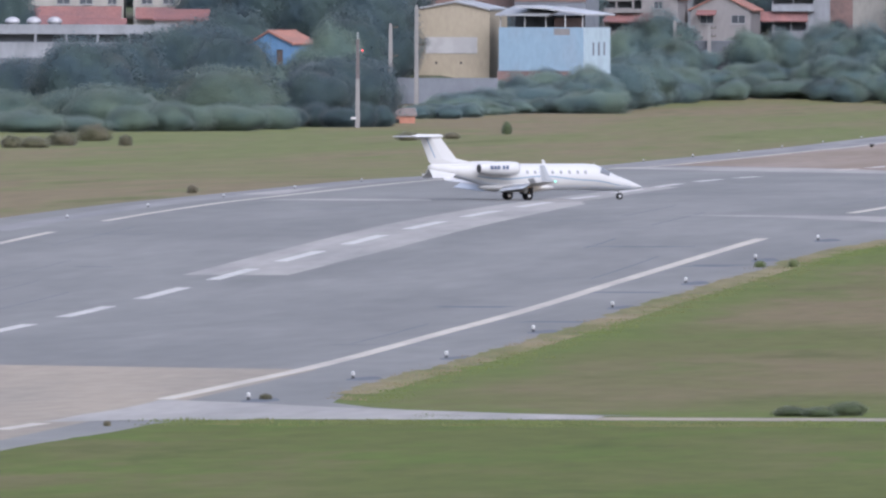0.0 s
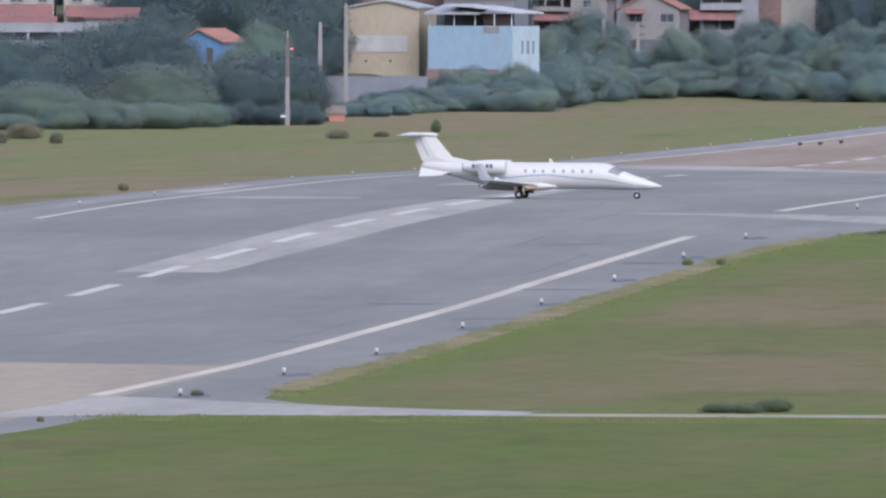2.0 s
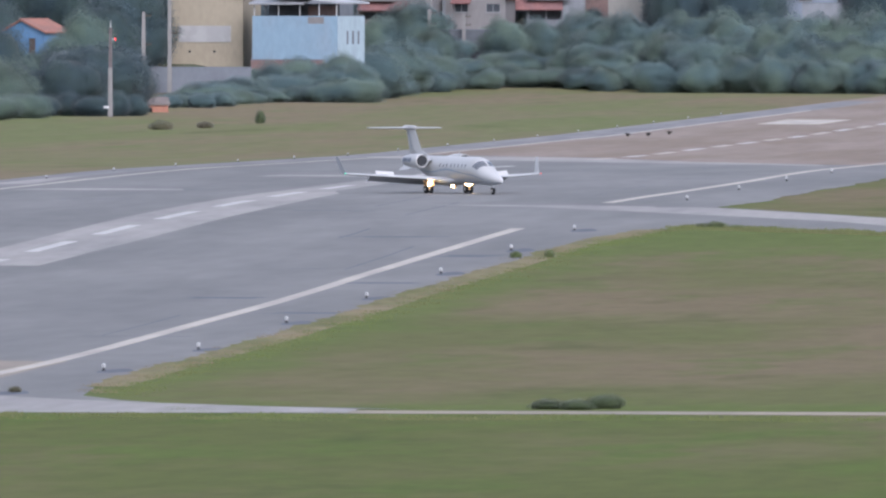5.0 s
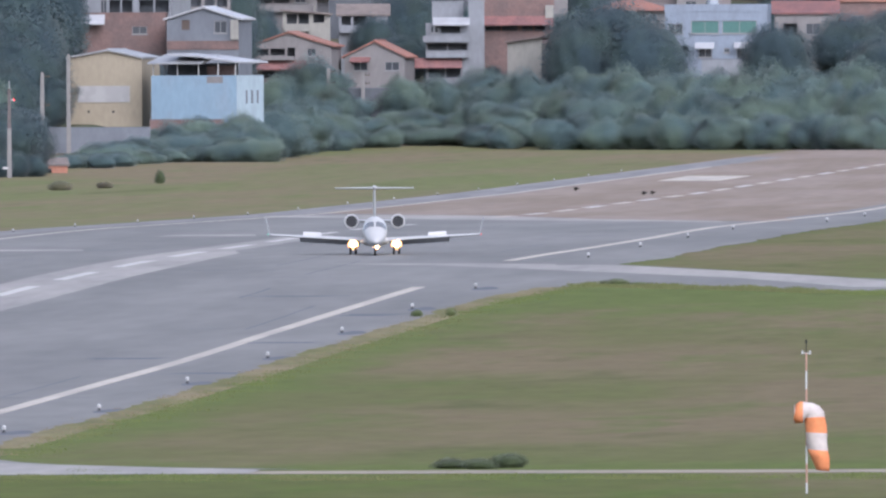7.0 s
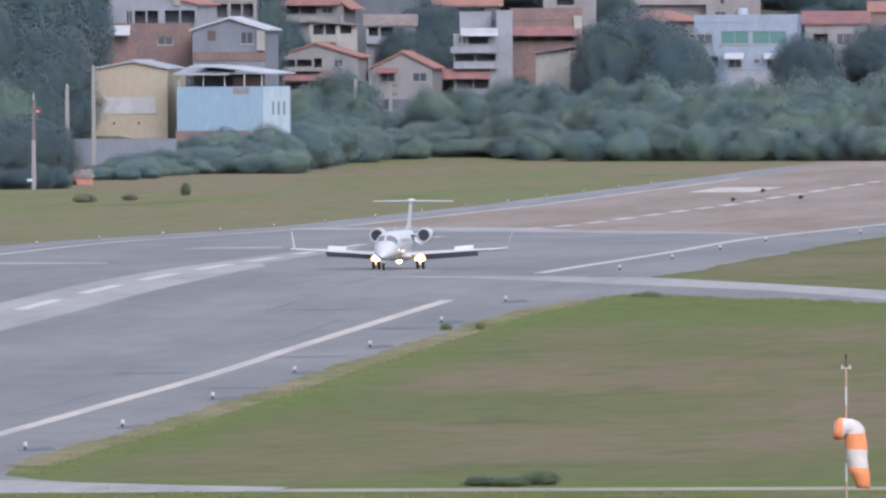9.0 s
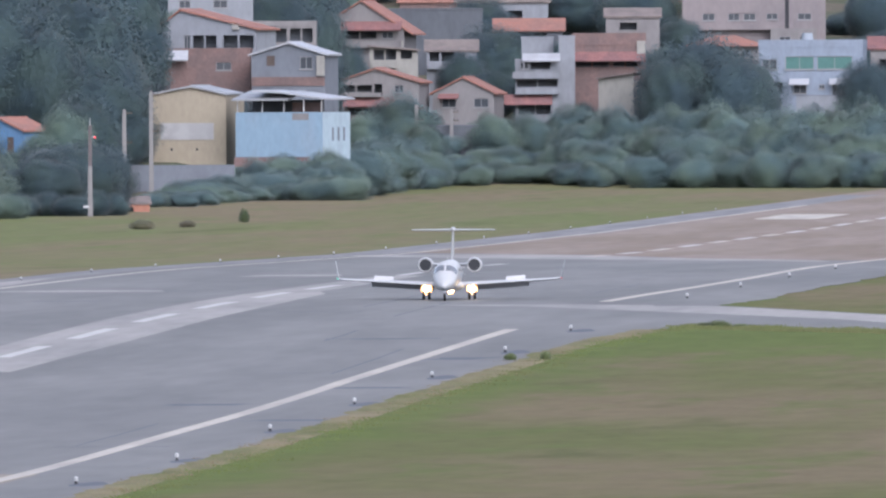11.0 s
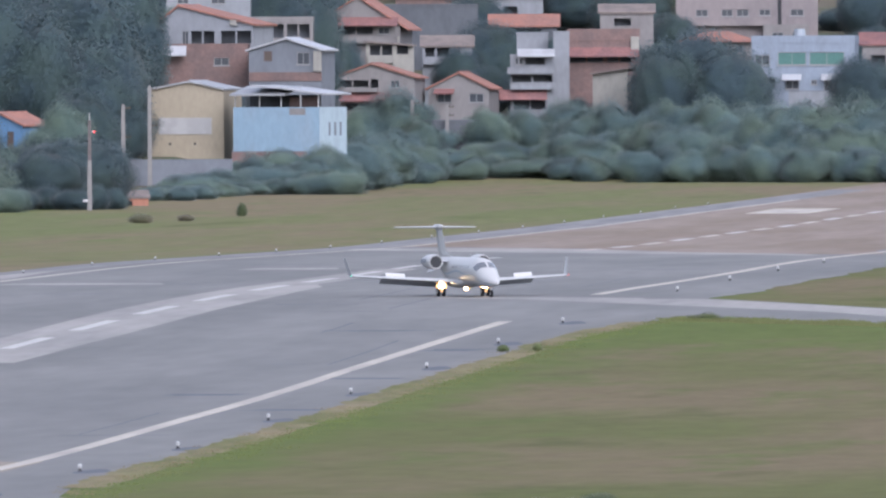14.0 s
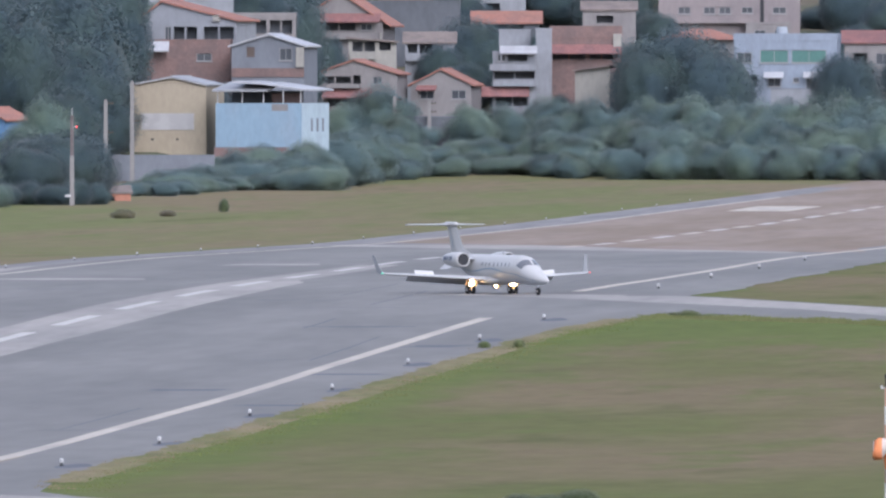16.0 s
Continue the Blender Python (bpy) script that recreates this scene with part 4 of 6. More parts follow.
# ---- plants ----
def crown_mesh(name, seed, leaves, mat, size=0.045, lumps=3.2, core=0.88, wild=0.32, fuzz=1.17):
    """Leaf clumps over an uneven billowing crown; unit height and unit width."""
    rng = random.Random(seed)
    shift = Vector((seed * 3.7, seed * 1.3, seed * 2.1))
    verts, faces, normals = [], [], []

    def billow(v):
        return 1 - 2.4 * abs(noise.noise(v))

    def reach(d):
        f = Vector((d.x, d.y, d.z * 0.7))
        k = 1 + wild * noise.noise(f * 1.5 + shift) + 0.09 * billow(f * lumps * 0.55 + shift) + 0.08 * billow(f * lumps + shift) + 0.06 * billow(f * lumps * 2.1 + shift)
        return Vector((0, 0, 0.5)) + Vector((d.x * 0.44, d.y * 0.44, d.z * (0.43 if d.z > 0 else 0.38))) * k

    across, up = 40, 22
    centre = Vector((0, 0, 0.42))
    for j in range(up + 1):
        for i in range(across):
            e, a = math.pi * j / up, 2 * math.pi * i / across
            d = Vector((math.sin(e) * math.cos(a), math.sin(e) * math.sin(a), math.cos(e)))
            verts.append(centre + (reach(d) - centre) * core)
    for j in range(up):
        for i in range(across):
            f = (across * j + i, across * j + across + i, across * j + across + (i + 1) % across, across * j + (i + 1) % across)
            faces.append(f)
            normals += [tuple((verts[q] - centre).normalized()) for q in f]
    for i in range(leaves):
        d = Vector((rng.gauss(0, 1), rng.gauss(0, 1), rng.gauss(0.2, 1))).normalized()
        p = centre + (reach(d) - centre) * rng.triangular(core - 0.03, fuzz, 0.96)
        n = (d + Vector((rng.gauss(0, .45), rng.gauss(0, .45), rng.gauss(.25, .45)))).normalized()
        u = n.orthogonal().normalized()
        v = n.cross(u)
        t = rng.uniform(0, 6.28)
        u, v = u * math.cos(t) + v * math.sin(t), v * math.cos(t) - u * math.sin(t)
        q = size * rng.uniform(0.25, 0.6) * 0.5
        k = len(verts)
        verts += [p - u * q, p + v * q * 0.7 + n * q * .2, p + u * q, p - v * q * 0.7 + n * q * .15]
        faces.append((k, k + 3, k + 2, k + 1))
        normals += [tuple((d * 0.9 + n * 0.5).normalized())] * 4
    me = bpy.data.meshes.new(name)
    me.from_pydata([tuple(v) for v in verts], [], faces)
    me.polygons.foreach_set("use_smooth", [True] * len(faces))
    me.normals_split_custom_set(normals)
    me.materials.append(mat)
    return me


def trunk_mesh(name, seed):
    rng = random.Random(seed)
    bm = bmesh.new()
    tube(bm, (0, 0, -0.05), (0.01, 0, 0.3), 0.035, 0.025, 8)
    for i in range(6):
        a = 2 * math.pi * i / 6 + rng.uniform(-.4, .4)
        mid = (0.12 * math.cos(a), 0.12 * math.sin(a), rng.uniform(.38, .48))
        tube(bm, (0.01, 0, 0.27), mid, 0.02, 0.014, 6)
        tube(bm, mid, (0.27 * math.cos(a), 0.27 * math.sin(a), rng.uniform(.55, .72)), 0.014, 0.005, 5)
    tube(bm, (0.01, 0, 0.28), (0, 0.02, 0.75), 0.022, 0.006, 6)
    me = bpy.data.meshes.new(name)
    bm.to_mesh(me)
    bm.free()
    me.materials.append(BARK)
    return me


# all these far crowns wear the leaf colours blued for haze
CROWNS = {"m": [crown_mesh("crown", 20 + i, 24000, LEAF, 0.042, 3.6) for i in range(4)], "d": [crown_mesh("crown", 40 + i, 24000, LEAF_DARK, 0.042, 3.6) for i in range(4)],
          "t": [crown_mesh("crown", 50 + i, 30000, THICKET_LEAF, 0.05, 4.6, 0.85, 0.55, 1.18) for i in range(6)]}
TRUNKS = [trunk_mesh("trunk", 60 + i) for i in range(3)]


def tree(x, y, top, width, kind, rng):
    z = land(x, y) - 0.1
    h = max(1.6, top - z) * 1.1
    low = h < 5.5
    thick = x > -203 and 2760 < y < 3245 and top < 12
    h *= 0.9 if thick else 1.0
    m = pose(x, y, z - (0.16 * h if low else 0.0), 0, 0, rng.uniform(0, 360)) @ Matrix.Diagonal((width * rng.uniform(1.0, 1.35), width * rng.uniform(1.0, 1.35), h * (1.16 if low else 1.0), 1))
    e = thing("shrub" if low else "tree", m, "dense bushy green shrub at the field's edge" if low else ("tall dark green broadleaf tree" if kind == "d" else "green broadleaf tree with an uneven crown"), "shrub" if low else "tree", "airfield thicket" if low else "hillside trees")
    share("trunk", rng.choice(TRUNKS), Matrix.Identity(4), e)
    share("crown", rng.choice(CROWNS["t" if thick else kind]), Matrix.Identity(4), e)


rng = random.Random(7)
for row in TREES:
    tree(*row, rng)

BUSH = [crown_mesh("leaves", 80 + i, 5000, BUSH_LEAF, 0.1, 3.4, 0.7) for i in range(2)]
DRY_BUSH = [crown_mesh("leaves", 84 + i, 5000, DRY_BUSH_LEAF, 0.1, 3.4, 0.7) for i in range(2)]
GREEN_BUSH = [crown_mesh("leaves", 88 + i, 5000, GREEN_BUSH_LEAF, 0.1, 3.4, 0.7) for i in range(2)]
for x, y, w, h in BUSHES:
    e = thing("bush", pose(x, y, profile(y) - 0.35 * h, 0, 0, rng.uniform(0, 360)) @ Matrix.Diagonal((w * .95, w * .95, h * 1.45, 1)), "low olive and straw-coloured bush in the grass" if x < -172 or 1600 < y < 1800 or x < -80 and y < 1100 else "low dark green bush growing in the grass", "bush", "grassland bushes")
    share("leaves", rng.choice(DRY_BUSH if x < -172 or 1600 < y < 1800 or x < -80 and y < 1100 else GREEN_BUSH if 1390 < y < 1500 else BUSH), Matrix.Identity(4), e)
    share("stem", rng.choice(TRUNKS), Matrix.Identity(4), e)


# grass margins with uneven edges
EDGE_Y = (1045, 1070, 1110, 1200, 1310, 1377, 1420, 1452, 1480, 1491)
strip("verge", ragged([(y, near_edge(y) - 0.5, near_edge(y) + 1.3) for y in (1066, *EDGE_Y[2:-1])], "l", 0.22, 21, 1.4), VERGE, (0.09, 0.012), label="dry straw-coloured grass on the runway shoulder's edge", category="grass")
strip("front_margin", ragged([(650, -84.5, 40), (934, -82.7, 0), (976, -81.8, -8), (993, -81.5, -8), (1002, -80.4, -8), (1005, -77.4, -8)], "l", 0.15, 24, 4), DAMP_GRASS, 0.07, label="lush green grass before the service path", category="grass")


# tall grass standing up along the edges of the grass
def tall_grass(spots, mat, seed, label):
    rng = random.Random(seed)
    verts, faces = [], []
    for x, y, spread, high, count in spots:
        for _ in range(count):
            bx, by = x + rng.gauss(0, spread), y + rng.gauss(0, spread * 2)
            z, h, w, a = profile(by) - 0.03, high * rng.uniform(0.45, 1.0), rng.uniform(0.02, 0.05), rng.uniform(-0.6, 0.6)
            lx, k = rng.gauss(0, 0.28) * h, len(verts)
            dx, dy = w * math.cos(a), w * math.sin(a)
            verts += [(bx - dx, by - dy, z), (bx + dx, by + dy, z), (bx + dx * .7 + lx * .4, by + dy * .7, z + h * .6), (bx - dx * .7 + lx * .4, by - dy * .7, z + h * .6), (bx + lx, by, z + h)]
            faces += [(k, k + 1, k + 2, k + 3), (k + 3, k + 2, k + 4)]
    me = bpy.data.meshes.new("tall_grass")
    me.from_pydata(verts, [], faces)
    me.materials.append(mat)
    return tagged(new("tall_grass", me), label, "grass", "", "stuff")


rng = random.Random(31)
spots = []
for _ in range(300):
    x = -74.2 + 44 * rng.random() ** 1.4
    spots.append((x, mouth_edge(x) - rng.uniform(1, 9), rng.uniform(.2, .8), rng.choice((.1, .14, .2, .28)), 70))
tall_grass(spots, TUFT, 32, "tall green grass at the taxiway's edge")
spots = []
for _ in range(420):
    y = rng.uniform(1046, 1488)
    spots.append((near_edge(y) + 1.2 + abs(rng.gauss(0, 0.7)), y, .5, rng.choice((.05, .08, .12)), 30))
tall_grass(spots, TUFT, 33, "green grass tufts on the runway shoulder's edge")
spots = []
for _ in range(420):
    y = rng.uniform(1052, 1482)
    spots.append((near_edge(y) + 0.35 + rng.gauss(0, 0.4), y, .4, rng.choice((.04, .07, .1)), 30))
tall_grass(spots, DRY_TUFT, 34, "dry straw-coloured grass tufts on the shoulder's edge")
tall_grass([(C + 37 + rng.gauss(0, .5), rng.uniform(1004, 1020), .3, .08, 60) for _ in range(12)] + [(rng.uniform(-81.5, -22), rng.uniform(990, 1001.5), rng.uniform(.2, .8), rng.choice((.06, .1, .14, .2)), 70) for _ in range(260)], TUFT, 36, "tall green grass along the service path")


# ---- windsock ----
sock = thing("windsock", pose(-39.45, 960, profile(960)), "limp orange and white windsock on a red and white pole", "windsock")
zs = [0, .45, 1.18, 1.9, 2.6, 3.35, 4.1, 4.8, 5.5]
for i, (a, b) in enumerate(zip(zs, zs[1:])):
    part("pole_section", tubed((0, 0, a), (0, 0, b), .037, .037, 10), POLE_RED if i % 2 else LIGHT_WHITE, sock)
part("cross_arm", tubed((-.16, 0, 5.5), (.16, 0, 5.5), .02, .02, 8), LIGHT_WHITE, sock)
for s in (-1, 1):
    part("arm_lamp", tubed((s * .15, 0, 5.46), (s * .15, 0, 5.6), .035, .03, 10), LIGHT_WHITE, sock)
part("mast", tubed((0, 0, 5.5), (0, 0, 5.9), .02, .02, 8), DARK, sock)
part("top_lamp", tubed((0, 0, 5.88), (0, 0, 6.02), .035, .035, 10), DARK, sock)
part("hoop", loft([[(-.45 * f - .01, .36 * math.cos(a) * f, 3.12 + .36 * math.sin(a) * f) for f in (1, .94)] for a in [2 * math.pi * i / 20 for i in range(21)]], caps=False, closed=False), METAL, sock)
SPINE = [(-.47, 3.08, .24, 84), (-.44, 3.12, .36, 86), (-.27, 3.17, .41, 89), (-.12, 3.19, .41, 90), (.07, 3.22, .4, 66), (.2, 3.19, .4, 44), (.29, 3.1, .4, 20), (.31, 3.0, .4, 2), (.34, 2.7, .41, -2), (.38, 2.4, .41, -3), (.42, 2.05, .41, -5), (.47, 1.72, .4, -5), (.54, 1.4, .36, -6), (.6, 1.1, .29, -5), (.63, .92, .25, -5)]
rings = []
for i, (x, z, r, lean) in enumerate(SPINE):
    ca, sa = math.cos(radians(lean)), math.sin(radians(lean))
    ring = []
    for j in range(20):
        a = 2 * math.pi * j / 20
        rr = r * (1 + 0.07 * math.sin(3 * a + i) + 0.04 * math.sin(5 * a - 2 * i))
        ring.append((x + rr * math.cos(a) * ca, rr * math.sin(a), z + rr * math.cos(a) * sa))
    rings.append(ring)
for i, (a, b, mt, lb) in enumerate(((0, 3, ORANGE, "orange fabric band"), (3, 7, SOCK_WHITE, "white fabric band"), (7, 9, ORANGE, "orange fabric band"), (9, 11, SOCK_WHITE, "white fabric band"), (11, 14, ORANGE, "orange fabric band"))):
    part("band", loft(rings[a:b + 1], caps=(i in (0, 4))), mt, sock, lb, smooth=True)


# ---- birds ----
def bird():
    e = thing("bird", pose(0, 0, 0), "dark long-winged bird beside the runway centre line", "bird", "birds on the runway")
    part("body", loft([[(x, r * math.cos(a), .22 + z + r * math.sin(a)) for a in [2 * math.pi * i / 10 for i in range(10)]] for x, r, z in ((-.2, .02, 0), (-.1, .08, 0), (.05, .1, .02), (.18, .05, .06), (.24, .055, .1), (.3, .02, .1))]), DARK_FEATHER, e, smooth=True)
    for s in (1, -1):
        part("wing", loft([[(.1, s * .06, .28), (-.1, s * .06, .27), (-.1, s * .06, .26)], [(.06, s * .34, .42), (-.12, s * .34, .4), (-.12, s * .34, .39)], [(-.02, s * .62, .36), (-.14, s * .62, .35), (-.14, s * .62, .345)]]), DARK_FEATHER, e)
        part("leg", tubed((0, s * .05, .15), (0, s * .05, 0), .012, .01, 6), DARK_FEATHER, e)
    part("tail", loft([[(-.18, -.05, .22), (-.18, .05, .22), (-.18, .05, .21)], [(-.36, -.08, .2), (-.36, .08, .2), (-.36, .08, .195)]]), DARK_FEATHER, e)
    return e


birds = [bird() for _ in range(3)]


# ---- aeroplane (nose along +x, main gear on the origin) ----
jet = thing("business_jet", pose(0, 0, 0), "white twin-engined business jet with a high tail and lit landing lights", "aeroplane")
ST = [(9.62, .86, .03, .03), (9.45, .87, .12, .11), (9.2, .89, .21, .18), (8.6, .97, .4, .33), (7.8, 1.09, .58, .49), (7.2, 1.2, .66, .6), (6.6, 1.36, .73, .76), (6.0, 1.5, .77, .87),
      (5.2, 1.55, .8, .9), (3.5, 1.55, .8, .9), (1, 1.55, .8, .9), (-1, 1.58, .8, .88), (-2.5, 1.68, .72, .78), (-4, 1.87, .56, .58), (-5.5, 2.07, .36, .38), (-6.6, 2.2, .2, .22), (-6.9, 2.22, .08, .1)]


def disc(x, y, z, r):
    b = bmesh.new()
    b.faces.new([b.verts.new((x, y + r * math.cos(a), z + r * math.sin(a))) for a in [2 * math.pi * i / 20 for i in range(20)]])
    return b


def hull(x, ang, out=0.0):
    xs = [s[0] for s in ST[::-1]]
    zc, hw, hh = (float(np.interp(x, xs, [s[i] for s in ST[::-1]])) for i in (1, 2, 3))
    return (x, (hw + out) * math.cos(ang), zc + (hh + out) * math.sin(ang))


bm = loft([[hull(s[0], 2 * math.pi * i / 28) for i in range(28)] for s in ST])
body = part("fuselage", bm, [WHITE_PAINT, GREY_BELLY], jet, smooth=True)
for p in body.data.polygons:
    p.material_index = 1 if p.normal.z < -0.55 and p.center.x > -6 else 0
for s in (1, -1):
    wing = loft([[(x0, s * y, z0), (x0 - .25 * c, s * y, z0 + .07 * c), (x0 - .6 * c, s * y, z0 + .05 * c), (x0 - c, s * y, z0 - .01), (x0 - .5 * c, s * y, z0 - .04 * c)] for x0, y, z0, c in
                 ((1.75, 0.3, .86, 3.3), (1.3, 0.9, .9, 2.9), (-0.75, 6.7, 1.26, 1.15), (-1.0, 6.9, 1.3, .9))])
    wing = part("wing", wing, WHITE_PAINT, jet)
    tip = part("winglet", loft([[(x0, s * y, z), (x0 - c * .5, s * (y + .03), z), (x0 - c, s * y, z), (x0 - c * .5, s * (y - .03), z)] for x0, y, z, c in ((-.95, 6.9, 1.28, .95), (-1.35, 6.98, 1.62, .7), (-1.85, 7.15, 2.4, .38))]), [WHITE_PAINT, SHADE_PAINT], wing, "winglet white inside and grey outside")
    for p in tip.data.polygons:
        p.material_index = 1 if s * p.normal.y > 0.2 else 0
    part("nav_lamp", tubed((-.85, s * 6.98, 1.3), (-1.0, s * 6.98, 1.3), .03, .03, 10), NAV_RED if s > 0 else NAV_GREEN, wing, "small coloured wing tip lamp")
    part("flap", loft([[(x0, s * y, z0), (x0, s * y, z0 - .06), (x0 - .62, s * y, z0 - .36), (x0 - .62, s * y, z0 - .32)] for x0, y, z0 in ((-1.5, 1.0, .9), (-1.65, 4.9, 1.16))]), GREY_BELLY, wing, "lowered grey flap")
    part("spoiler", loft([[(x0, s * y, z0), (x0 - .05, s * y, z0), (x0 - .3, s * y, z0 + .3), (x0 - .25, s * y, z0 + .3)] for x0, y, z0 in ((-.85, 3.5, 1.12), (-1.05, 4.7, 1.2))]), WHITE_PAINT, wing, "raised white spoiler panel")
    nac = []
    for x, r in ((-.95, .37), (-.86, .41), (-1.0, .45), (-1.6, .48), (-2.6, .46), (-3.5, .36), (-3.8, .3)):
        nac.append([(x, s * 1.52 + r * math.cos(a), 2.14 + r * math.sin(a)) for a in [2 * math.pi * i / 24 for i in range(24)]])
    engine = part("engine", loft(nac, caps=False), WHITE_PAINT, jet, smooth=True)
    for j, wd in enumerate((.22, .2, .08, .22, .18, .22)):
        b0 = -1.75 - sum((.22, .2, .08, .22, .18, .22)[:j]) - .06 * j
        g = bmesh.new()
        f = lambda x, a: (x, s * (1.52 + .492 * math.cos(a)), 2.14 + .492 * math.sin(a))
        lo, hi = (.1, .18) if j == 2 else (-.12, .42)
        g.faces.new([g.verts.new(f(*q)) for q in ((b0, lo), (b0 - wd, lo), (b0 - wd, hi), (b0, hi))])
        part("marking_bar", g, BAR_NAVY, engine, "plain dark blue bar")
    part("intake", tubed((-.95, s * 1.52, 2.14), (-1.5, s * 1.52, 2.14), .375, .375, 20), DARK, engine, "dark engine intake")
    part("exhaust", tubed((-3.7, s * 1.52, 2.14), (-3.85, s * 1.52, 2.14), .3, .27, 20), DARK, engine, "dark exhaust nozzle")
    part("pylon", loft([[(-1.4, y, 2.17), (-2.3, y, 2.25), (-3.4, y, 2.17), (-2.3, y, 2.07)] for y in (s * .5, s * 1.1)]), WHITE_PAINT, engine)
    part("tailplane", loft([[(x0, s * y, 4.28), (x0 - .4 * c, s * y, 4.28 + .05 * c), (x0 - c, s * y, 4.28), (x0 - .4 * c, s * y, 4.28 - .04 * c)] for x0, y, c in ((-6.6, 0.0, 1.5), (-7.6, 2.6, .75))]), WHITE_PAINT, jet)
    part("ventral_fin", loft([[(-4.7, s * .25, 1.85), (-6.9, s * .12, 2.1), (-6.7, s * .14, 2.0)], [(-5.4, s * .75, 1.55), (-6.95, s * .75, 1.5), (-6.9, s * .76, 1.47)]]), WHITE_PAINT, jet)
    for x in (.35, .95, 1.55, 2.3, 2.95, 3.6, 4.25, 4.85):
        w = bmesh.new()
        rows = [[hull(x + .11 * math.cos(t) * f, (.36 + .16 * math.sin(t) * f) if s > 0 else math.pi - (.36 + .16 * math.sin(t) * f), .008) for t in [2 * math.pi * i / 12 for i in range(12)]] for f in (1, .5, .01)]
        part("cabin_window", loft(rows, caps=False), CABIN_GLASS, body)
    part("cabin_door", loft([[hull(x, a if s > 0 else math.pi - a, .006) for a in (-.35, 0, .35, .7)] for x in (1.22, 1.26)], caps=False, closed=False), STRIPE, body, "dark door seam") if s < 0 else None
    side = lambda a: a if s > 0 else math.pi - a
    band = []
    for i in range(9):
        k = i / 8
        a = .36 + 1.14 * k
        front, back = 6.72 + .42 * k, 5.98 + .5 * k
        lift = 0 if i < 8 else -.02
        band.append([hull(back + (front - back) * q, side(a + lift), .014) for q in (0, .25, .5, .75, 1)])
    part("windshield", loft(band, caps=False, closed=False), COCKPIT_GLASS, body, "grey reflecting cockpit windshield", smooth=True)
    st = []
    for i in range(25):
        x = 8.6 - i * .5
        mid = -.28 + .34 * math.exp(-((x - 1.6) / 2.2) ** 2)
        st.append([hull(x, a if s > 0 else math.pi - a, .006) for a in (mid - .05, mid + .05)])
    part("stripe", loft(st, caps=False, closed=False), STRIPE, body, "thin slate-blue stripe")
    # main gear
    leg = part("main_gear", tubed((0, s * 1.42, .35), (.1, s * 1.4, 1.0), .07, .08), METAL, jet, "main landing gear leg")
    for o in (-.17, .17):
        wheel = part("wheel", tubed((0, s * 1.42 + o - .08, .28), (0, s * 1.42 + o + .08, .28), .28, .28, 20), RUBBER, leg)
        part("hub", tubed((0, s * 1.42 + o - .085, .28), (0, s * 1.42 + o + .085, .28), .12, .12, 12), METAL, wheel)
    part("gear_door", boxed(-.35, .4, s * 1.62, s * 1.64, .45, .95), WHITE_PAINT, leg)
    lamp = part("landing_lamp", loft([[(x, s * 1.42 + r * math.cos(a), .64 + r * math.sin(a)) for a in [2 * math.pi * i / 20 for i in range(20)]] for x, r in ((-.15, .08), (-.04, .33), (.26, .34))], caps=False), DARK, leg, "dark lamp housing")
    # oversized disc made to glow as the lamp's halo
    part("reflector", disc(-.01, s * 1.42, .64, .335), LAMP_GLOW, lamp, "reflector disc glowing orange to stand for the lamp's glare")
    part("bulb", loft([[(x, s * 1.42 + r * math.cos(a), .64 + r * math.sin(a)) for a in [2 * math.pi * i / 16 for i in range(16)]] for x, r in ((0, .19), (.07, .15), (.12, .06))]), LAMP, lamp, "bright warm landing lamp")
fin = part("tail_fin", loft([[(a, 0, z), ((a + b) / 2, .09 * k, z), (b, 0, z), ((a + b) / 2, -.09 * k, z)] for a, b, z, k in ((-3.0, -6.7, 2.4, .6), (-3.7, -6.85, 2.58, .8), (-4.75, -6.95, 2.8, 1), (-5.95, -7.55, 4.22, .8))]), WHITE_PAINT, jet)
part("rudder_line", loft([[(x, y, z) for x, y, z in ((x0, -.1 * k, z), (x0, .1 * k, z), (x0 - .09, .1 * k, z), (x0 - .09, -.1 * k, z))] for x0, z, k in ((-6.35, 2.85, .62), (-7.0, 4.15, .58))]), STRIPE, fin, "dark rudder hinge line")
part("bullet_fairing", loft([[(x, r * math.cos(a), 4.31 + r * math.sin(a)) for a in [math.pi * i / 5 for i in range(10)]] for x, r in ((-5.75, .03), (-6.05, .15), (-7.7, .16), (-8.3, .03))]), WHITE_PAINT, fin, smooth=True)
part("wing_fairing", loft([[(x, w * math.cos(a), .86 + hh * math.sin(a)) for a in [2 * math.pi * i / 20 for i in range(20)]] for x, w, hh in ((2.9, .1, .05), (2.4, .6, .2), (1.4, .9, .33), (-.6, .95, .35), (-2.0, .7, .3), (-3.0, .2, .1))]), WHITE_PAINT, jet, smooth=True)
nose_leg = part("nose_gear", tubed((7.9, 0, .25), (7.8, 0, .8), .05, .06), METAL, jet)
wheel = part("wheel", tubed((7.9, -.07, .23), (7.9, .07, .23), .23, .23, 20), RUBBER, nose_leg)
part("hub", tubed((7.9, -.075, .23), (7.9, .075, .23), .1, .1, 12), METAL, wheel)
lamp = part("belly_lamp", loft([[(x, .1 + r * math.cos(a), .56 + r * math.sin(a)) for a in [2 * math.pi * i / 16 for i in range(16)]] for x, r in ((.2, .05), (.3, .2), (.8, .21))], caps=False), DARK, jet, "dark belly lamp housing")
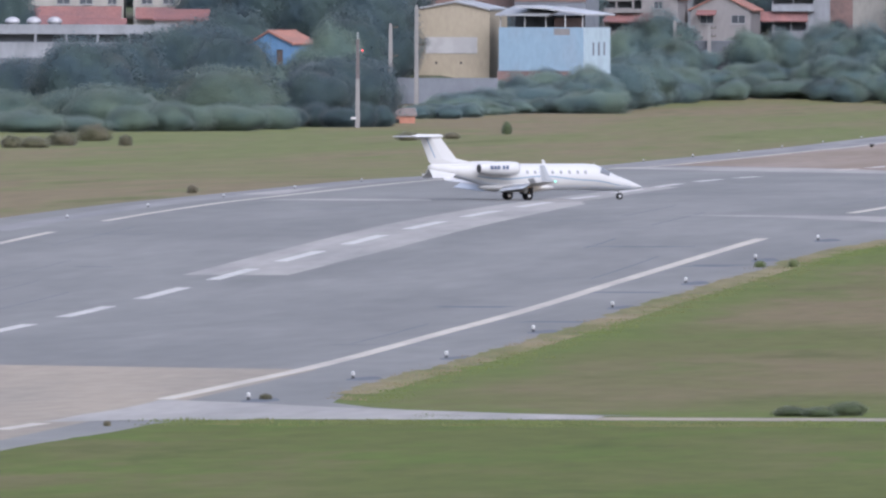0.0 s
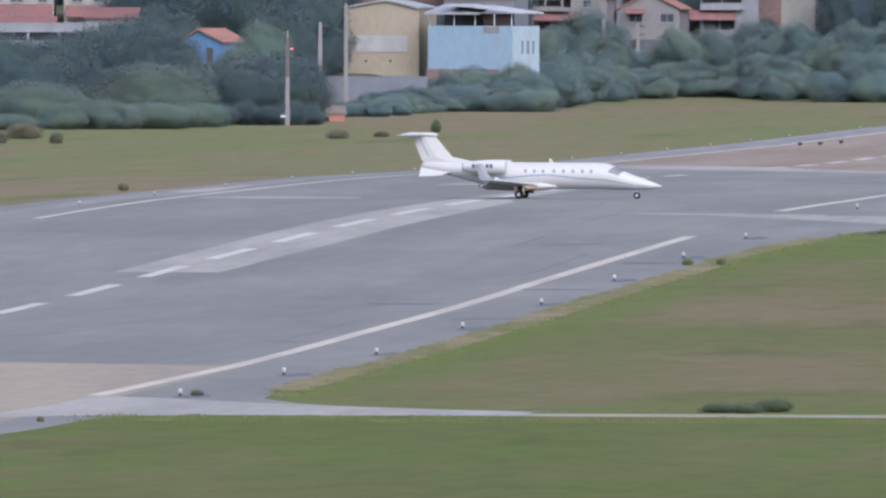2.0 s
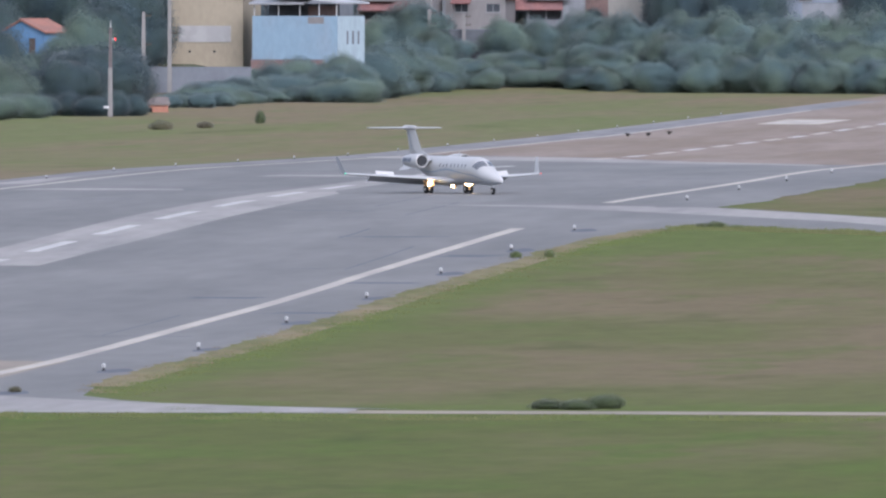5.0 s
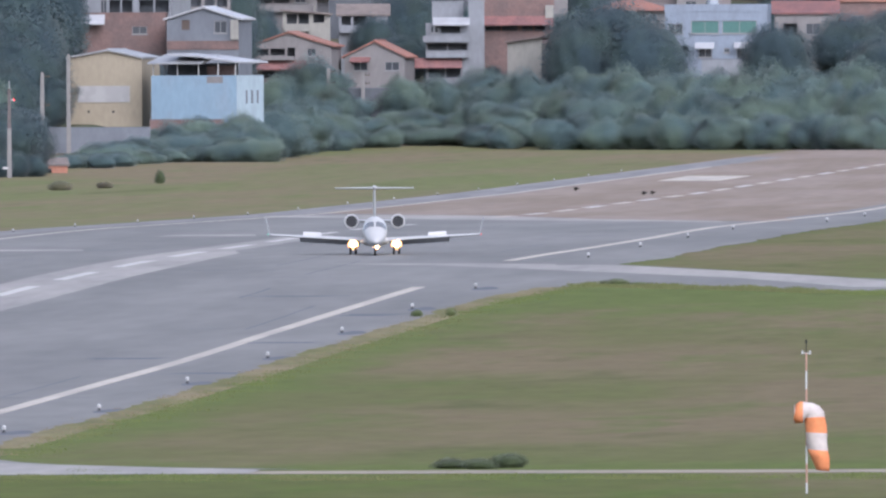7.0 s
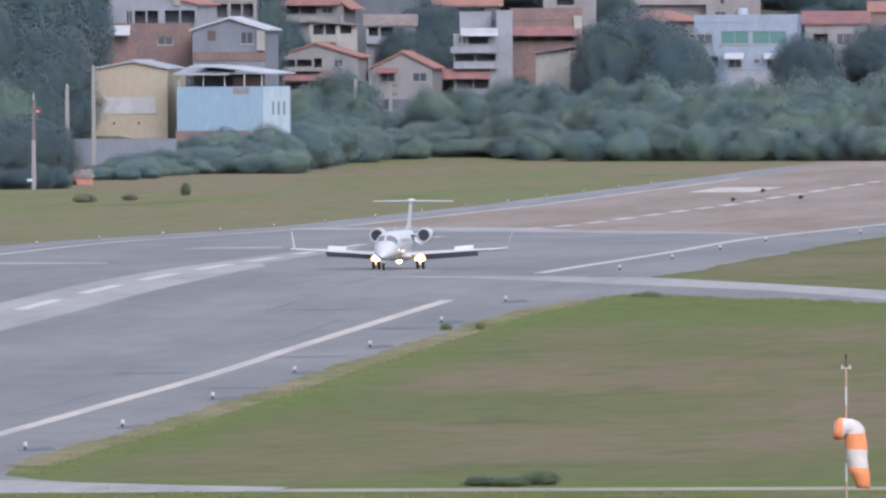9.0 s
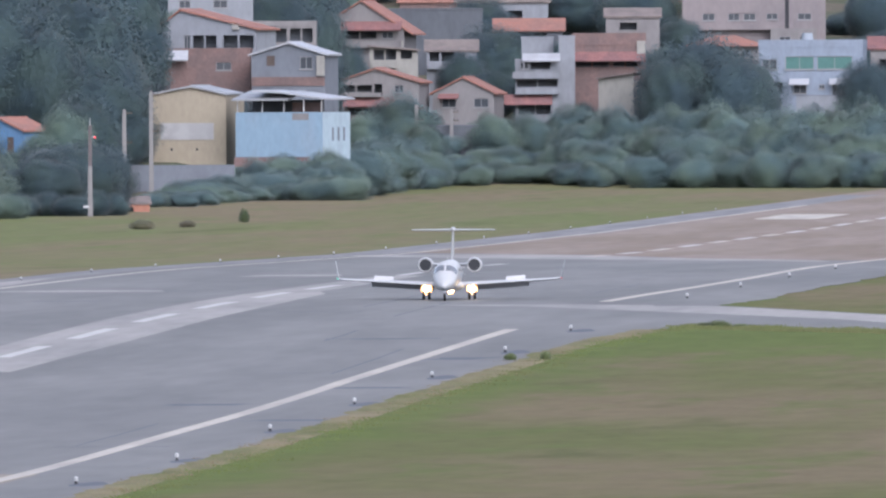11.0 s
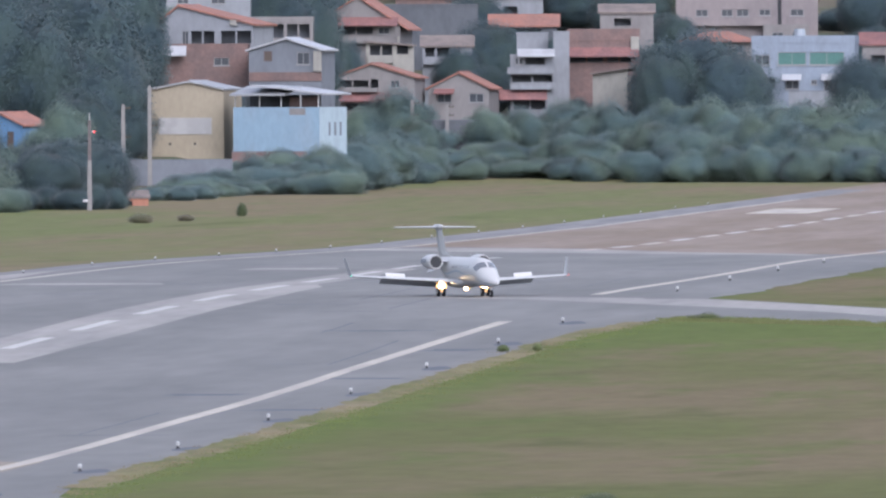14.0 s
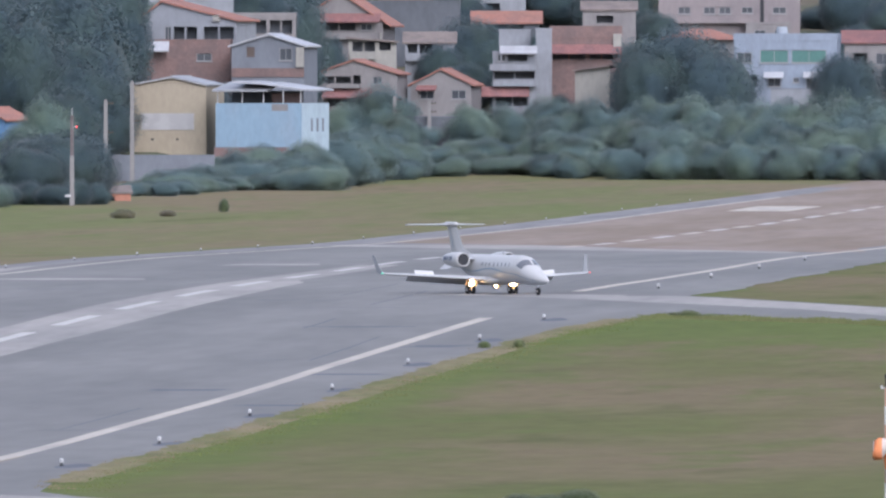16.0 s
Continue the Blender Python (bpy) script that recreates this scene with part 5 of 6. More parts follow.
# the belly lamp's halo, likewise an emitting disc
part("reflector", disc(.34, .1, .56, .195), LAMP_GLOW, lamp, "reflector disc glowing orange to stand for the lamp's glare")
part("bulb", disc(.35, .1, .56, .14), LAMP, lamp, "bright warm lamp")
part("antenna", loft([[(2.2, 0, 2.43), (1.95, .02, 2.43), (1.9, 0, 2.43), (1.95, -.02, 2.43)], [(2.0, 0, 2.72), (1.9, .01, 2.72), (1.86, 0, 2.72), (1.9, -.01, 2.72)]]), WHITE_PAINT, jet)
part("nose_strut_door", boxed(7.55, 7.75, -.14, -.11, .5, .78), WHITE_PAINT, nose_leg)

POLES = [(-194.86, 2655.0, -0.01, 9.64, 1.0), (-207.5, 2880.0, 0.78, 10.11, 0.0), (-210.13, 2960.0, 0.35, 12.56, 0.0), (-195.06, 3225.0, 5.41, 5.26, 0.0), (-190.58, 3225.0, 5.97, 4.18, 0.0)]

# ---- the hillside quarter ----
def wall_front(w, h, holes, thick=0.25, down=5.0):
    """A front wall with openings through it."""
    bm = bmesh.new()
    xs = sorted({0.0, w} | {v for a in holes for v in a[:2]})
    zs = sorted({-down, h} | {v for a in holes for v in a[2:4]})
    for x0, x1 in zip(xs, xs[1:]):
        for z0, z1 in zip(zs, zs[1:]):
            mx, mz = (x0 + x1) / 2, (z0 + z1) / 2
            if x1 - x0 > 1e-4 and z1 - z0 > 1e-4 and not any(a[0] < mx < a[1] and a[2] < mz < a[3] for a in holes):
                box(bm, x0, x1, 0, thick, z0, z1)
    bmesh.ops.remove_doubles(bm, verts=bm.verts, dist=0.001)
    return bm


def house(label, x, y, z, w, h, depth, wall, roof, holes, turn, side=None):
    e = thing("house", pose(x, y, z, 0, 0, turn), label, "house", "hillside houses")
    cut = [q for q in holes if q[4] in ("window", "open", "green", "door")]
    down = 5.0
    part("front_wall", wall_front(w, h, cut), wall, e)
    part("side_wall", boxed(0, .25, .25, depth, -down, h), wall, e)
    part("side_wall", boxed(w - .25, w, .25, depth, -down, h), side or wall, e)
    part("back_wall", boxed(.25, w - .25, depth - .25, depth, -down, h), wall, e)
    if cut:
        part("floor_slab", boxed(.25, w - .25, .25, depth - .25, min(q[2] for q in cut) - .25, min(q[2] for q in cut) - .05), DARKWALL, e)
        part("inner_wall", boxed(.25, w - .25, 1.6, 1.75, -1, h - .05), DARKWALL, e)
    for x0, x1, z0, z1, kind in holes:
        if kind in ("window", "green"):
            f = bmesh.new()
            for b in ((x0, x1, z0, z0 + .08), (x0, x1, z1 - .08, z1), (x0, x0 + .08, z0 + .08, z1 - .08), (x1 - .08, x1, z0 + .08, z1 - .08), ((x0 + x1) / 2 - .04, (x0 + x1) / 2 + .04, z0 + .08, z1 - .08)):
                box(f, b[0], b[1], .08, .16, b[2], b[3])
            win = part("window", f, WINDOW_FRAME, e)
            part("pane", boxed(x0 + .08, x1 - .08, .11, .13, z0 + .08, z1 - .08), GREEN_SHADE if kind == "green" else HOUSE_GLASS, win, "green sun-shaded glass" if kind == "green" else "")
            part("sill", boxed(x0 - .1, x1 + .1, -.12, 0, z0 - .12, z0), WINDOW_FRAME, win)
        elif kind == "door":
            part("door", boxed(x0, x1, .1, .16, z0, z1), DOOR_BROWN, e)
        elif kind == "open":
            part("balustrade", boxed(x0, x1, -.05, .06, z0 - .05, z0 + (z1 - z0) * .12), wall, e)
            if x1 - x0 > 2.6:
                part("post", boxed((x0 + x1) / 2 - .1, (x0 + x1) / 2 + .1, .03, .22, z0, z1), wall, e)
        elif kind == "panel":
            part("sign_panel", boxed(x0, x1, -.08, 0, z0, z1), SIGN_WHITE, e, "blank off-white sign panel")
        elif kind == "canopy" or kind == "awning":
            part("canopy", loft([[(q, 0, z1 - .1), (q, 0, z1 + .06), (q, -1.3, z0 + .1), (q, -1.3, z0 - .06)] for q in (x0, x1)]), REDTILE if kind == "canopy" else WHITEROOF, e, "red tiled lean-to canopy" if kind == "canopy" else "pale metal awning")
            for q in (x0 + .12, x1 - .12):
                part("canopy_post", boxed(q - .06, q + .06, -1.25, -1.13, z0 - 1.6, z0), wall, e)
        elif kind == "balcony":
            b = part("balcony", boxed(x0, x1, -1.0, 0, z0, z0 + .18), wall, e)
            part("parapet", boxed(x0, x1, -1.0, -.9, z0 + .18, z1), wall, b)
            for q in (x0, x1 - .1):
                part("parapet", boxed(q, q + .1, -.9, 0, z0 + .18, z1), wall, b)
        elif kind == "brickband":
            part("brick_base", boxed(x0, x1, -.1, 0, z0, z1), BRICK, e, "exposed brick base")
        elif kind == "pillar":
            part("pillar", boxed(x0, x1, -.35, 0, z0, z1), CREAM, e)
        elif kind == "tank":
            part("water_tank", tubed(((x0 + x1) / 2, 1.5, z0), ((x0 + x1) / 2, 1.5, z1), (x1 - x0) / 2, (x1 - x0) / 2.4, 14), TANK_BLUE, e, "round water tank")
        elif kind == "plinth":
            part("plinth", boxed(x0, x1, -.06, 0, z0, z1), DARKWALL, e, "dark weathered plinth")
        elif kind == "vent":
            part("vent", boxed(x0, x1, -.03, 0, z0, z1), DARK, e)
        elif kind == "stain":
            part("worn_panel", boxed(x0, x1, -.02, 0, z0, z1), TANWALL, e, "flaked bare patch")
    r = roof[0]
    if r == "gable":
        rise, apex, over, mat = roof[1:]
        part("gable_wall", loft([[(0, q, h), (w, q, h), (apex, q, h + rise)] for q in (0.0, .25)]), wall, e)
        sl = rise / apex, rise / (w - apex)
        for s, (xa, za) in enumerate(((-over, h - over * sl[0]), (w + over, h - over * sl[1]))):
            part("roof_slope", loft([[(xa, q, za + .03), (apex, q, h + rise + .03), (apex, q, h + rise + .24), (xa, q, za + .24)] for q in (-.35, depth + .4)]), mat, e)
        part("ridge", tubed((apex, -.37, h + rise + .2), (apex, depth + .4, h + rise + .2), .13, .13, 8), mat, e)
    elif r == "eave":
        rise, over, mat = roof[1:]
        for ya, yb in ((-over * .8, depth / 2), (depth + over * .8, depth / 2)):
            part("roof_slope", loft([[(q, ya, h - .1), (q, yb, h + rise), (q, yb, h + rise + .22), (q, ya, h + .12)] for q in (-over, w + over)]), mat, e)
        for q in (0.0, w - .25):
            part("gable_wall", loft([[(q + k, 0, h), (q + k, depth, h), (q + k, depth / 2, h + rise)] for k in (0, .25)]), wall, e)
    elif r == "hip":
        rise, over, mat = roof[1:]
        bm = bmesh.new()
        c = [bm.verts.new(p) for p in ((-over, -over, h), (w + over, -over, h), (w + over, depth + over, h), (-over, depth + over, h))]
        t = [bm.verts.new(p) for p in ((w * .36, depth / 2, h + rise), (w * .64, depth / 2, h + rise))]
        for f in ((c[0], c[1], t[1], t[0]), (c[1], c[2], t[1]), (c[2], c[3], t[0], t[1]), (c[3], c[0], t[0]), (c[3], c[2], c[1], c[0])):
            bm.faces.new(f)
        part("roof", bm, mat, e)
    elif r == "shed":
        zl, zr, over, mat = roof[1:]
        part("gable_wall", loft([[(0, q, h - .01), (w, q, h - .01), (w, q, h + zr + .01), (0, q, h + zl + .01)] for q in (0.0, .25)]), wall, e)
        part("roof_slope", loft([[(-over, q, h + zl), (w + over, q, h + zr), (w + over, q, h + zr + .2), (-over, q, h + zl + .2)] for q in (-.6, depth)]), mat, e)
    elif r == "flat":
        p = max(.25, roof[1])
        part("roof_slab", boxed(.26, w - .26, .26, depth - .26, h - .2, h - .02), DARKWALL, e)
        part("parapet", boxed(-.06, w + .06, -.06, .2, h, h + p), wall, e)
        part("parapet", boxed(-.06, .2, .2, depth, h, h + p), wall, e)
        part("parapet", boxed(w - .2, w + .06, .2, depth, h, h + p), wall, e)
    elif r == "terrace":
        rise, over, mat = roof[1:]
        part("terrace_floor", boxed(.26, w - .26, .26, depth - .26, h - .3, h - .1), DARKWALL, e)
        for q in (.15, w * .3, w * .55, w * .78, w - .15):
            part("post", tubed((q, .3, h), (q, .3, h + rise), .07, .07, 8), LIGHT_WHITE, e)
        part("back_screen", boxed(.3, w * .86, depth * .5, depth * .5 + .15, h, h + rise), DARKWALL, e)
        part("brick_bay", boxed(w * .56, w * .9, depth * .3, depth * .3 + .15, h, h + rise * .8), BRICK, e)
        part("roof_slope", loft([[(q, -.6, h + rise - .1), (q, depth * .6, h + rise + 1.0), (q, depth * .6, h + rise + 1.1), (q, -.6, h + rise + .12)] for q in (-.3, w * .62)]), METALROOF, e)
        part("roof_slope", loft([[(w * .2, q, h + rise + 1.0), (w * .55, q, h + rise + .75), (w + .6, q, h + rise), (w + .6, q, h + rise + .2), (w * .55, q, h + rise + .95), (w * .2, q, h + rise + 1.2)] for q in (-.2, depth)]), mat, e)
        for q in (depth * .35, depth * .55, depth * .75):
            part("slit_window", boxed(w, w + .04, q, q + .6, h * .36, h * .66), GREYWALL, e)
    return e


def garden_wall(label, x, y, z, w, h, mat):
    e = thing("garden_wall", pose(x, y, z, 0, 0, 3), label, "wall", "boundary walls")
    part("wall_panel", boxed(0, w, 0, .2, -4, h), mat, e)
    part("coping", boxed(-.05, w + .05, -.05, .25, h, h + .1), GREYWALL, e)
    n = max(2, int(w / 3))
    for i in range(n + 1):
        part("pier", boxed(i * (w - .3) / n, i * (w - .3) / n + .3, -.08, 0, -4, h), mat, e)


house("yellow gabled shed with a white sign panel", -213.14, 3000.0, 5.02, 9.16, 7.27, 14, YELLOW, ('gable', 0.93, 5.0, 0.13, METALROOF), [(1.28, 7.68, 2.0, 4.0, 'panel'), (2.49, 2.76, 0.73, 1.0, 'vent'), (5.52, 5.79, 0.73, 1.0, 'vent')], -5)
# its right wall takes the lighter blue that stands for side light
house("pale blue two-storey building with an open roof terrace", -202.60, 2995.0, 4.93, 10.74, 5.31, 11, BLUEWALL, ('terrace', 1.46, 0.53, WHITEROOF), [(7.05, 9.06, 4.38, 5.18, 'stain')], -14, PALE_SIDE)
house("unplastered red brick house", -216.27, 3055.0, 13.00, 11.37, 4.66, 9, BRICK, ('flat', 0.2), [(7.26, 9.11, 2.23, 3.18, 'window'), (0.34, 3.91, 3.45, 4.66, 'awning'), (0.62, 2.12, 0.0, 1.15, 'brickband')], 2)
house("white gabled house with an orange tiled roof", -217.11, 3068.0, 16.89, 12.52, 3.24, 9, WHITEWALL, ('gable', 2.3, 3.04, 0.41, TILE), [(3.44, 4.26, 0.81, 2.57, 'window'), (4.54, 7.56, 0.81, 2.57, 'open'), (8.39, 12.24, 0.81, 2.57, 'open'), (9.63, 10.45, 3.24, 4.05, 'pillar')], -12)
house("grey house with a pale metal gable roof", -204.38, 3050.0, 13.30, 9.03, 3.71, 8, GREYWALL, ('gable', 1.35, 4.59, 0.4, WHITEROOF), [(1.85, 2.87, 2.43, 3.64, 'door'), (5.95, 7.52, 2.02, 3.51, 'window'), (0.0, 9.03, 0.0, 1.08, 'brickband'), (8.07, 9.03, 1.21, 3.64, 'pillar')], -8)
house("long open shed under a grey metal roof", -209.66, 3100.0, 17.97, 9.87, 2.59, 8, TANWALL, ('flat', 0.68), [(0.42, 3.47, 0.41, 2.32, 'open'), (3.89, 6.25, 0.41, 2.32, 'open'), (6.67, 9.45, 0.41, 2.32, 'open')], 3)
house("tan house with a large orange tiled roof and a veranda", -212.56, 3300.0, 15.54, 11.50, 4.82, 11, TANWALL, ('gable', 3.65, 5.85, 1.17, TILE), [(0.44, 1.55, 3.65, 4.6, 'open'), (3.41, 7.85, 3.51, 4.6, 'open'), (8.59, 10.07, 3.65, 4.53, 'window'), (0.0, 11.25, 4.75, 5.85, 'canopy'), (10.59, 11.4, 0.0, 3.36, 'pillar'), (0.44, 11.18, 2.49, 3.36, 'balcony')], -5)
house("dark grey rendered blank building", -206.38, 3345.0, 18.34, 12.83, 4.59, 12, DARKWALL, ('flat', 0.3), [], 3)
house("small yellow porch with a tiled lean-to", -204.75, 3285.0, 15.22, 6.26, 2.62, 5, CREAM, ('shed', 0.29, -0.29, 0.36, SLATE), [(0.52, 3.46, 1.02, 2.47, 'open'), (4.05, 5.53, 1.16, 2.47, 'open'), (0.22, 3.61, 0.15, 1.16, 'balcony')], 3)
house("small white house with a balcony on posts", -197.62, 3290.0, 14.45, 6.49, 3.06, 7, WHITEWALL, ('eave', 1.31, 0.36, SLATE), [(0.37, 1.62, 1.6, 2.92, 'open'), (1.92, 3.54, 1.6, 2.92, 'open'), (3.99, 5.02, 1.75, 2.77, 'window'), (0.15, 3.84, 0.73, 1.6, 'balcony')], 3)
house("tan house with a sloping orange roof and a dark loggia", -206.33, 3240.0, 7.57, 10.8, 5.89, 9, TANWALL, ('gable', 1.72, 5.17, 0.43, TILE), [(0.58, 4.72, 4.6, 5.61, 'open'), (5.02, 6.03, 4.46, 5.75, 'open'), (7.63, 8.8, 4.6, 5.61, 'window'), (1.67, 5.31, 1.65, 2.59, 'open'), (1.09, 7.63, 2.87, 4.02, 'canopy'), (0.58, 6.03, 4.1, 4.6, 'balcony')], -5)
house("tan gabled house with an orange tiled roof", -194.15, 3245.0, 7.95, 7.9, 4.10, 9, TANWALL, ('gable', 1.94, 3.96, 0.43, TILE), [(1.16, 2.98, 2.3, 3.6, 'window'), (5.31, 7.2, 2.3, 3.45, 'window'), (0.8, 3.42, 3.45, 4.03, 'canopy')], -5)
house("tall white house with stacked balconies", -184.10, 3255.0, 8.76, 5.64, 7.40, 9, WHITEWALL, ('flat', 0.29), [(0.66, 1.68, 6.38, 7.25, 'window'), (1.98, 4.47, 6.24, 7.25, 'open'), (0.22, 5.49, 3.99, 4.93, 'open'), (0.37, 4.76, 0.36, 1.74, 'open'), (-0.37, 5.64, 5.15, 6.02, 'balcony'), (0.0, 5.64, 3.12, 3.92, 'balcony'), (-2.12, 4.76, 1.81, 3.05, 'canopy'), (0.95, 5.78, 7.4, 8.34, 'awning')], 3)
house("white rooftop water tank room", -183.67, 3262.0, 16.17, 4.10, 2.90, 5, WHITEWALL, ('flat', 0.14), [], 3)
house("white rendered party wall of a tall house", -178.65, 3258.0, 10.62, 2.07, 8.58, 8, WHITEWALL, ('flat', 0.15), [], 3)
house("red brick house with a red tiled canopy", -177.48, 3270.0, 11.03, 9.39, 7.12, 9, BRICK, ('flat', 1.6), [(0.37, 4.62, 4.22, 5.09, 'open'), (5.21, 8.29, 4.22, 5.09, 'open'), (0.59, 3.15, 7.41, 8.43, 'open'), (3.89, 6.46, 7.41, 8.43, 'open'), (0.0, 9.39, 5.09, 6.25, 'canopy'), (8.29, 9.39, 4.94, 7.7, 'pillar')], 3)
house("cream rendered gabled shed", -173.13, 3250.0, 9.09, 4.67, 4.56, 9, CREAM, ('shed', 0.14, 0.87, 0.22, SLATE), [], -12)
house("house with a low orange tiled roof", -192.63, 3360.0, 18.66, 8.88, 1.54, 8, DARKWALL, ('eave', 1.47, 0.44, TILE), [(2.26, 6.77, 0.22, 1.25, 'open')], 3)
house("beige house with an orange hipped roof", -165.59, 3330.0, 14.30, 9.84, 3.68, 10, TANWALL, ('hip', 1.47, 1.03, TILE), [(4.47, 5.52, 2.21, 3.24, 'window'), (5.82, 6.86, 2.21, 3.24, 'window'), (7.16, 8.2, 2.21, 3.24, 'window')], 3)
house("white two-storey building with green shaded windows", -154.36, 3290.0, 9.58, 13.56, 8.18, 12, PALEBLUE, ('flat', 1.02), [(0.44, 2.36, 5.33, 6.64, 'window'), (3.46, 7.15, 5.33, 7.01, 'green'), (7.59, 12.16, 5.33, 7.01, 'green'), (1.62, 3.1, 2.04, 3.72, 'open'), (4.5, 6.19, 2.19, 3.72, 'window'), (7.81, 8.55, 2.77, 3.36, 'window'), (9.51, 11.79, 1.9, 3.72, 'window'), (3.98, 6.56, 3.36, 4.09, 'awning'), (9.14, 12.09, 3.36, 4.09, 'awning'), (5.45, 7.08, 9.05, 10.07, 'tank')], 0)
house("pinkish apartment building under the hilltop", -168.50, 3375.0, 18.0, 19.1, 7.4, 12, PINKWALL, ('flat', 0.3), [(2.67, 4.3, 3.45, 4.4, 'window'), (6.1, 7.63, 3.45, 4.4, 'window'), (8.16, 9.76, 3.45, 4.4, 'window'), (11.2, 12.7, 3.55, 4.4, 'window'), (13.7, 14.2, 0.5, 7.2, 'vent'), (15.4, 17.2, 3.5, 4.4, 'window'), (0.6, 13.2, 2.2, 2.9, 'balcony')], 3)
house("small white flat-roofed hillside house", -221.49, 3150.0, 22.40, 10.59, 2.21, 9, WHITEWALL, ('flat', 0.28), [(1.41, 2.82, 0.55, 1.52, 'window'), (5.65, 7.42, 0.55, 1.52, 'window')], 3)
house("plain tan rendered row house", -177.16, 3345.0, 19.57, 7.12, 2.36, 8, TANWALL, ('eave', 1.03, 0.3, SLATE), [(1.87, 4.12, 0.52, 1.62, 'open')], 3)
house("tan terraced house with a red roof", -141.06, 3320.0, 11.34, 8.28, 6.18, 9, TANWALL, ('eave', 1.49, 0.45, REDTILE), [(1.13, 3.01, 3.35, 4.84, 'open'), (4.14, 6.02, 3.35, 4.84, 'window'), (0.38, 3.39, 1.27, 2.61, 'open')], 3)
house("low yellow and grey house with a veranda", -138.12, 3285.0, 6.57, 11.53, 5.73, 9, CREAM, ('flat', 0.22), [(0.37, 3.35, 4.55, 5.29, 'open'), (1.86, 5.58, 1.47, 3.31, 'open'), (6.32, 8.55, 1.47, 3.31, 'open')], 3)
house("plain brown brick house", -133.63, 3350.0, 12.39, 10.62, 6.75, 9, BRICK, ('eave', 1.2, 0.38, TILE), [(1.52, 3.41, 3.6, 4.88, 'window')], 3)
house("rendered grey house behind the brick house", -219.39, 3110.0, 15.60, 11.29, 3.81, 9, GREYWALL, ('eave', 1.52, 0.35, TILE), [(3.18, 4.59, 2.08, 3.12, 'window')], 3)
house("grey row of houses near the hilltop", -187.42, 3420.0, 18.73, 13.18, 4.57, 9, DARKWALL, ('flat', 0.3), [(1.94, 3.88, 1.9, 3.05, 'window'), (6.2, 8.14, 1.9, 3.05, 'window')], 3)
house("brick house near the hilltop", -209.09, 3420.0, 19.61, 12.41, 4.58, 9, BRICK, ('eave', 1.37, 0.38, TILE), [(3.1, 5.04, 1.68, 3.05, 'window')], 3)
house("white house with a shallow roof on the slope", -199.58, 3390.0, 20.31, 12.30, 3.77, 9, WHITEWALL, ('eave', 1.21, 0.38, SLATE), [(2.31, 3.84, 1.36, 2.64, 'window'), (6.92, 8.84, 1.36, 2.64, 'open')], 3)
house("tan flat house between trees", -156.49, 3370.0, 16.28, 6.11, 3.77, 8, TANWALL, ('flat', 0.3), [(1.15, 2.67, 1.96, 3.02, 'window'), (3.82, 5.2, 1.96, 3.02, 'window')], 3)
house("low house with a red tiled canopy", -263.59, 3030.0, 9.07, 6.70, 0.85, 6, TANWALL, ('eave', 1.28, 0.28, REDTILE), [], 3)
house("low annexe with a dull red tiled roof", -256.44, 3028.0, 9.10, 5.44, 0.85, 6, CREAM, ('eave', 0.99, 0.21, REDTILE), [], 3)
house("small blue house with an orange roof", -225.5, 2900.0, 5.0, 5.6, 3.42, 6, DEEPBLUE, ('gable', 1.34, 2.54, 0.33, TILE), [(3.47, 4.4, 0.4, 2.74, 'door')], -25)
house("long white warehouse with a dark window band", -265.81, 2900.0, 6.03, 30.74, 4.35, 22, WHITEWALL, ('flat', 0.2), [(0.67, 14.7, 2.38, 3.46, 'open'), (14.97, 22.05, 2.38, 3.46, 'open'), (22.32, 29.4, 2.38, 3.46, 'open'), (0.0, 30.7, -4.8, 0.62, 'plinth')], 3)
house("cream apartment block with red tiled canopies", -266.33, 3060.0, 10.12, 12.53, 5.37, 10, CREAM, ('eave', 1.41, 0.28, REDTILE), [(4.22, 5.91, 2.69, 3.6, 'window'), (7.04, 8.73, 2.69, 3.6, 'window'), (10.56, 11.69, 2.69, 3.6, 'window'), (1.41, 12.32, 0.85, 2.4, 'canopy')], 3)
house("yellow apartment block beside a dark gap", -252.52, 3060.0, 10.16, 6.05, 5.35, 10, CREAM, ('eave', 1.41, 0.28, REDTILE), [(0.98, 2.39, 2.68, 3.59, 'window'), (3.66, 5.2, 2.68, 3.59, 'window'), (0.28, 5.76, 0.85, 2.25, 'canopy')], 3)
house("low house with a red tiled roof", -246.44, 3020.0, 9.97, 6.26, 0.99, 7, TANWALL, ('eave', 1.13, 0.28, REDTILE), [], 3)
house("red roofed house among trees", -243.17, 3120.0, 10.50, 4.30, 2.30, 8, WHITEWALL, ('eave', 1.29, 0.29, REDTILE), [(1.08, 2.15, 0.86, 1.73, 'window')], 3)
house("low orange-roofed brick hut at the field's edge", -197.13, 2735.0, -0.12, 2.83, 1.08, 4, ORANGEWALL, ('eave', 0.63, 0.19, SLATE), [(0.44, 1.07, 0.0, 0.7, 'open')], 10)
garden_wall("weathered grey rendered boundary wall", -213.96, 2965.0, 0.24, 13.22, 3.85, GREYWALL)
garden_wall("low unplastered brick wall below the blue building", -202.10, 2985.0, 3.32, 8.91, 1.60, BRICK)
garden_wall("grey concrete retaining wall under houses", -204.30, 3225.0, 5.16, 19.36, 2.81, DARKWALL)
garden_wall("white garden wall below the white building", -148.96, 3278.0, 9.30, 5.87, 2.17, WHITEWALL)


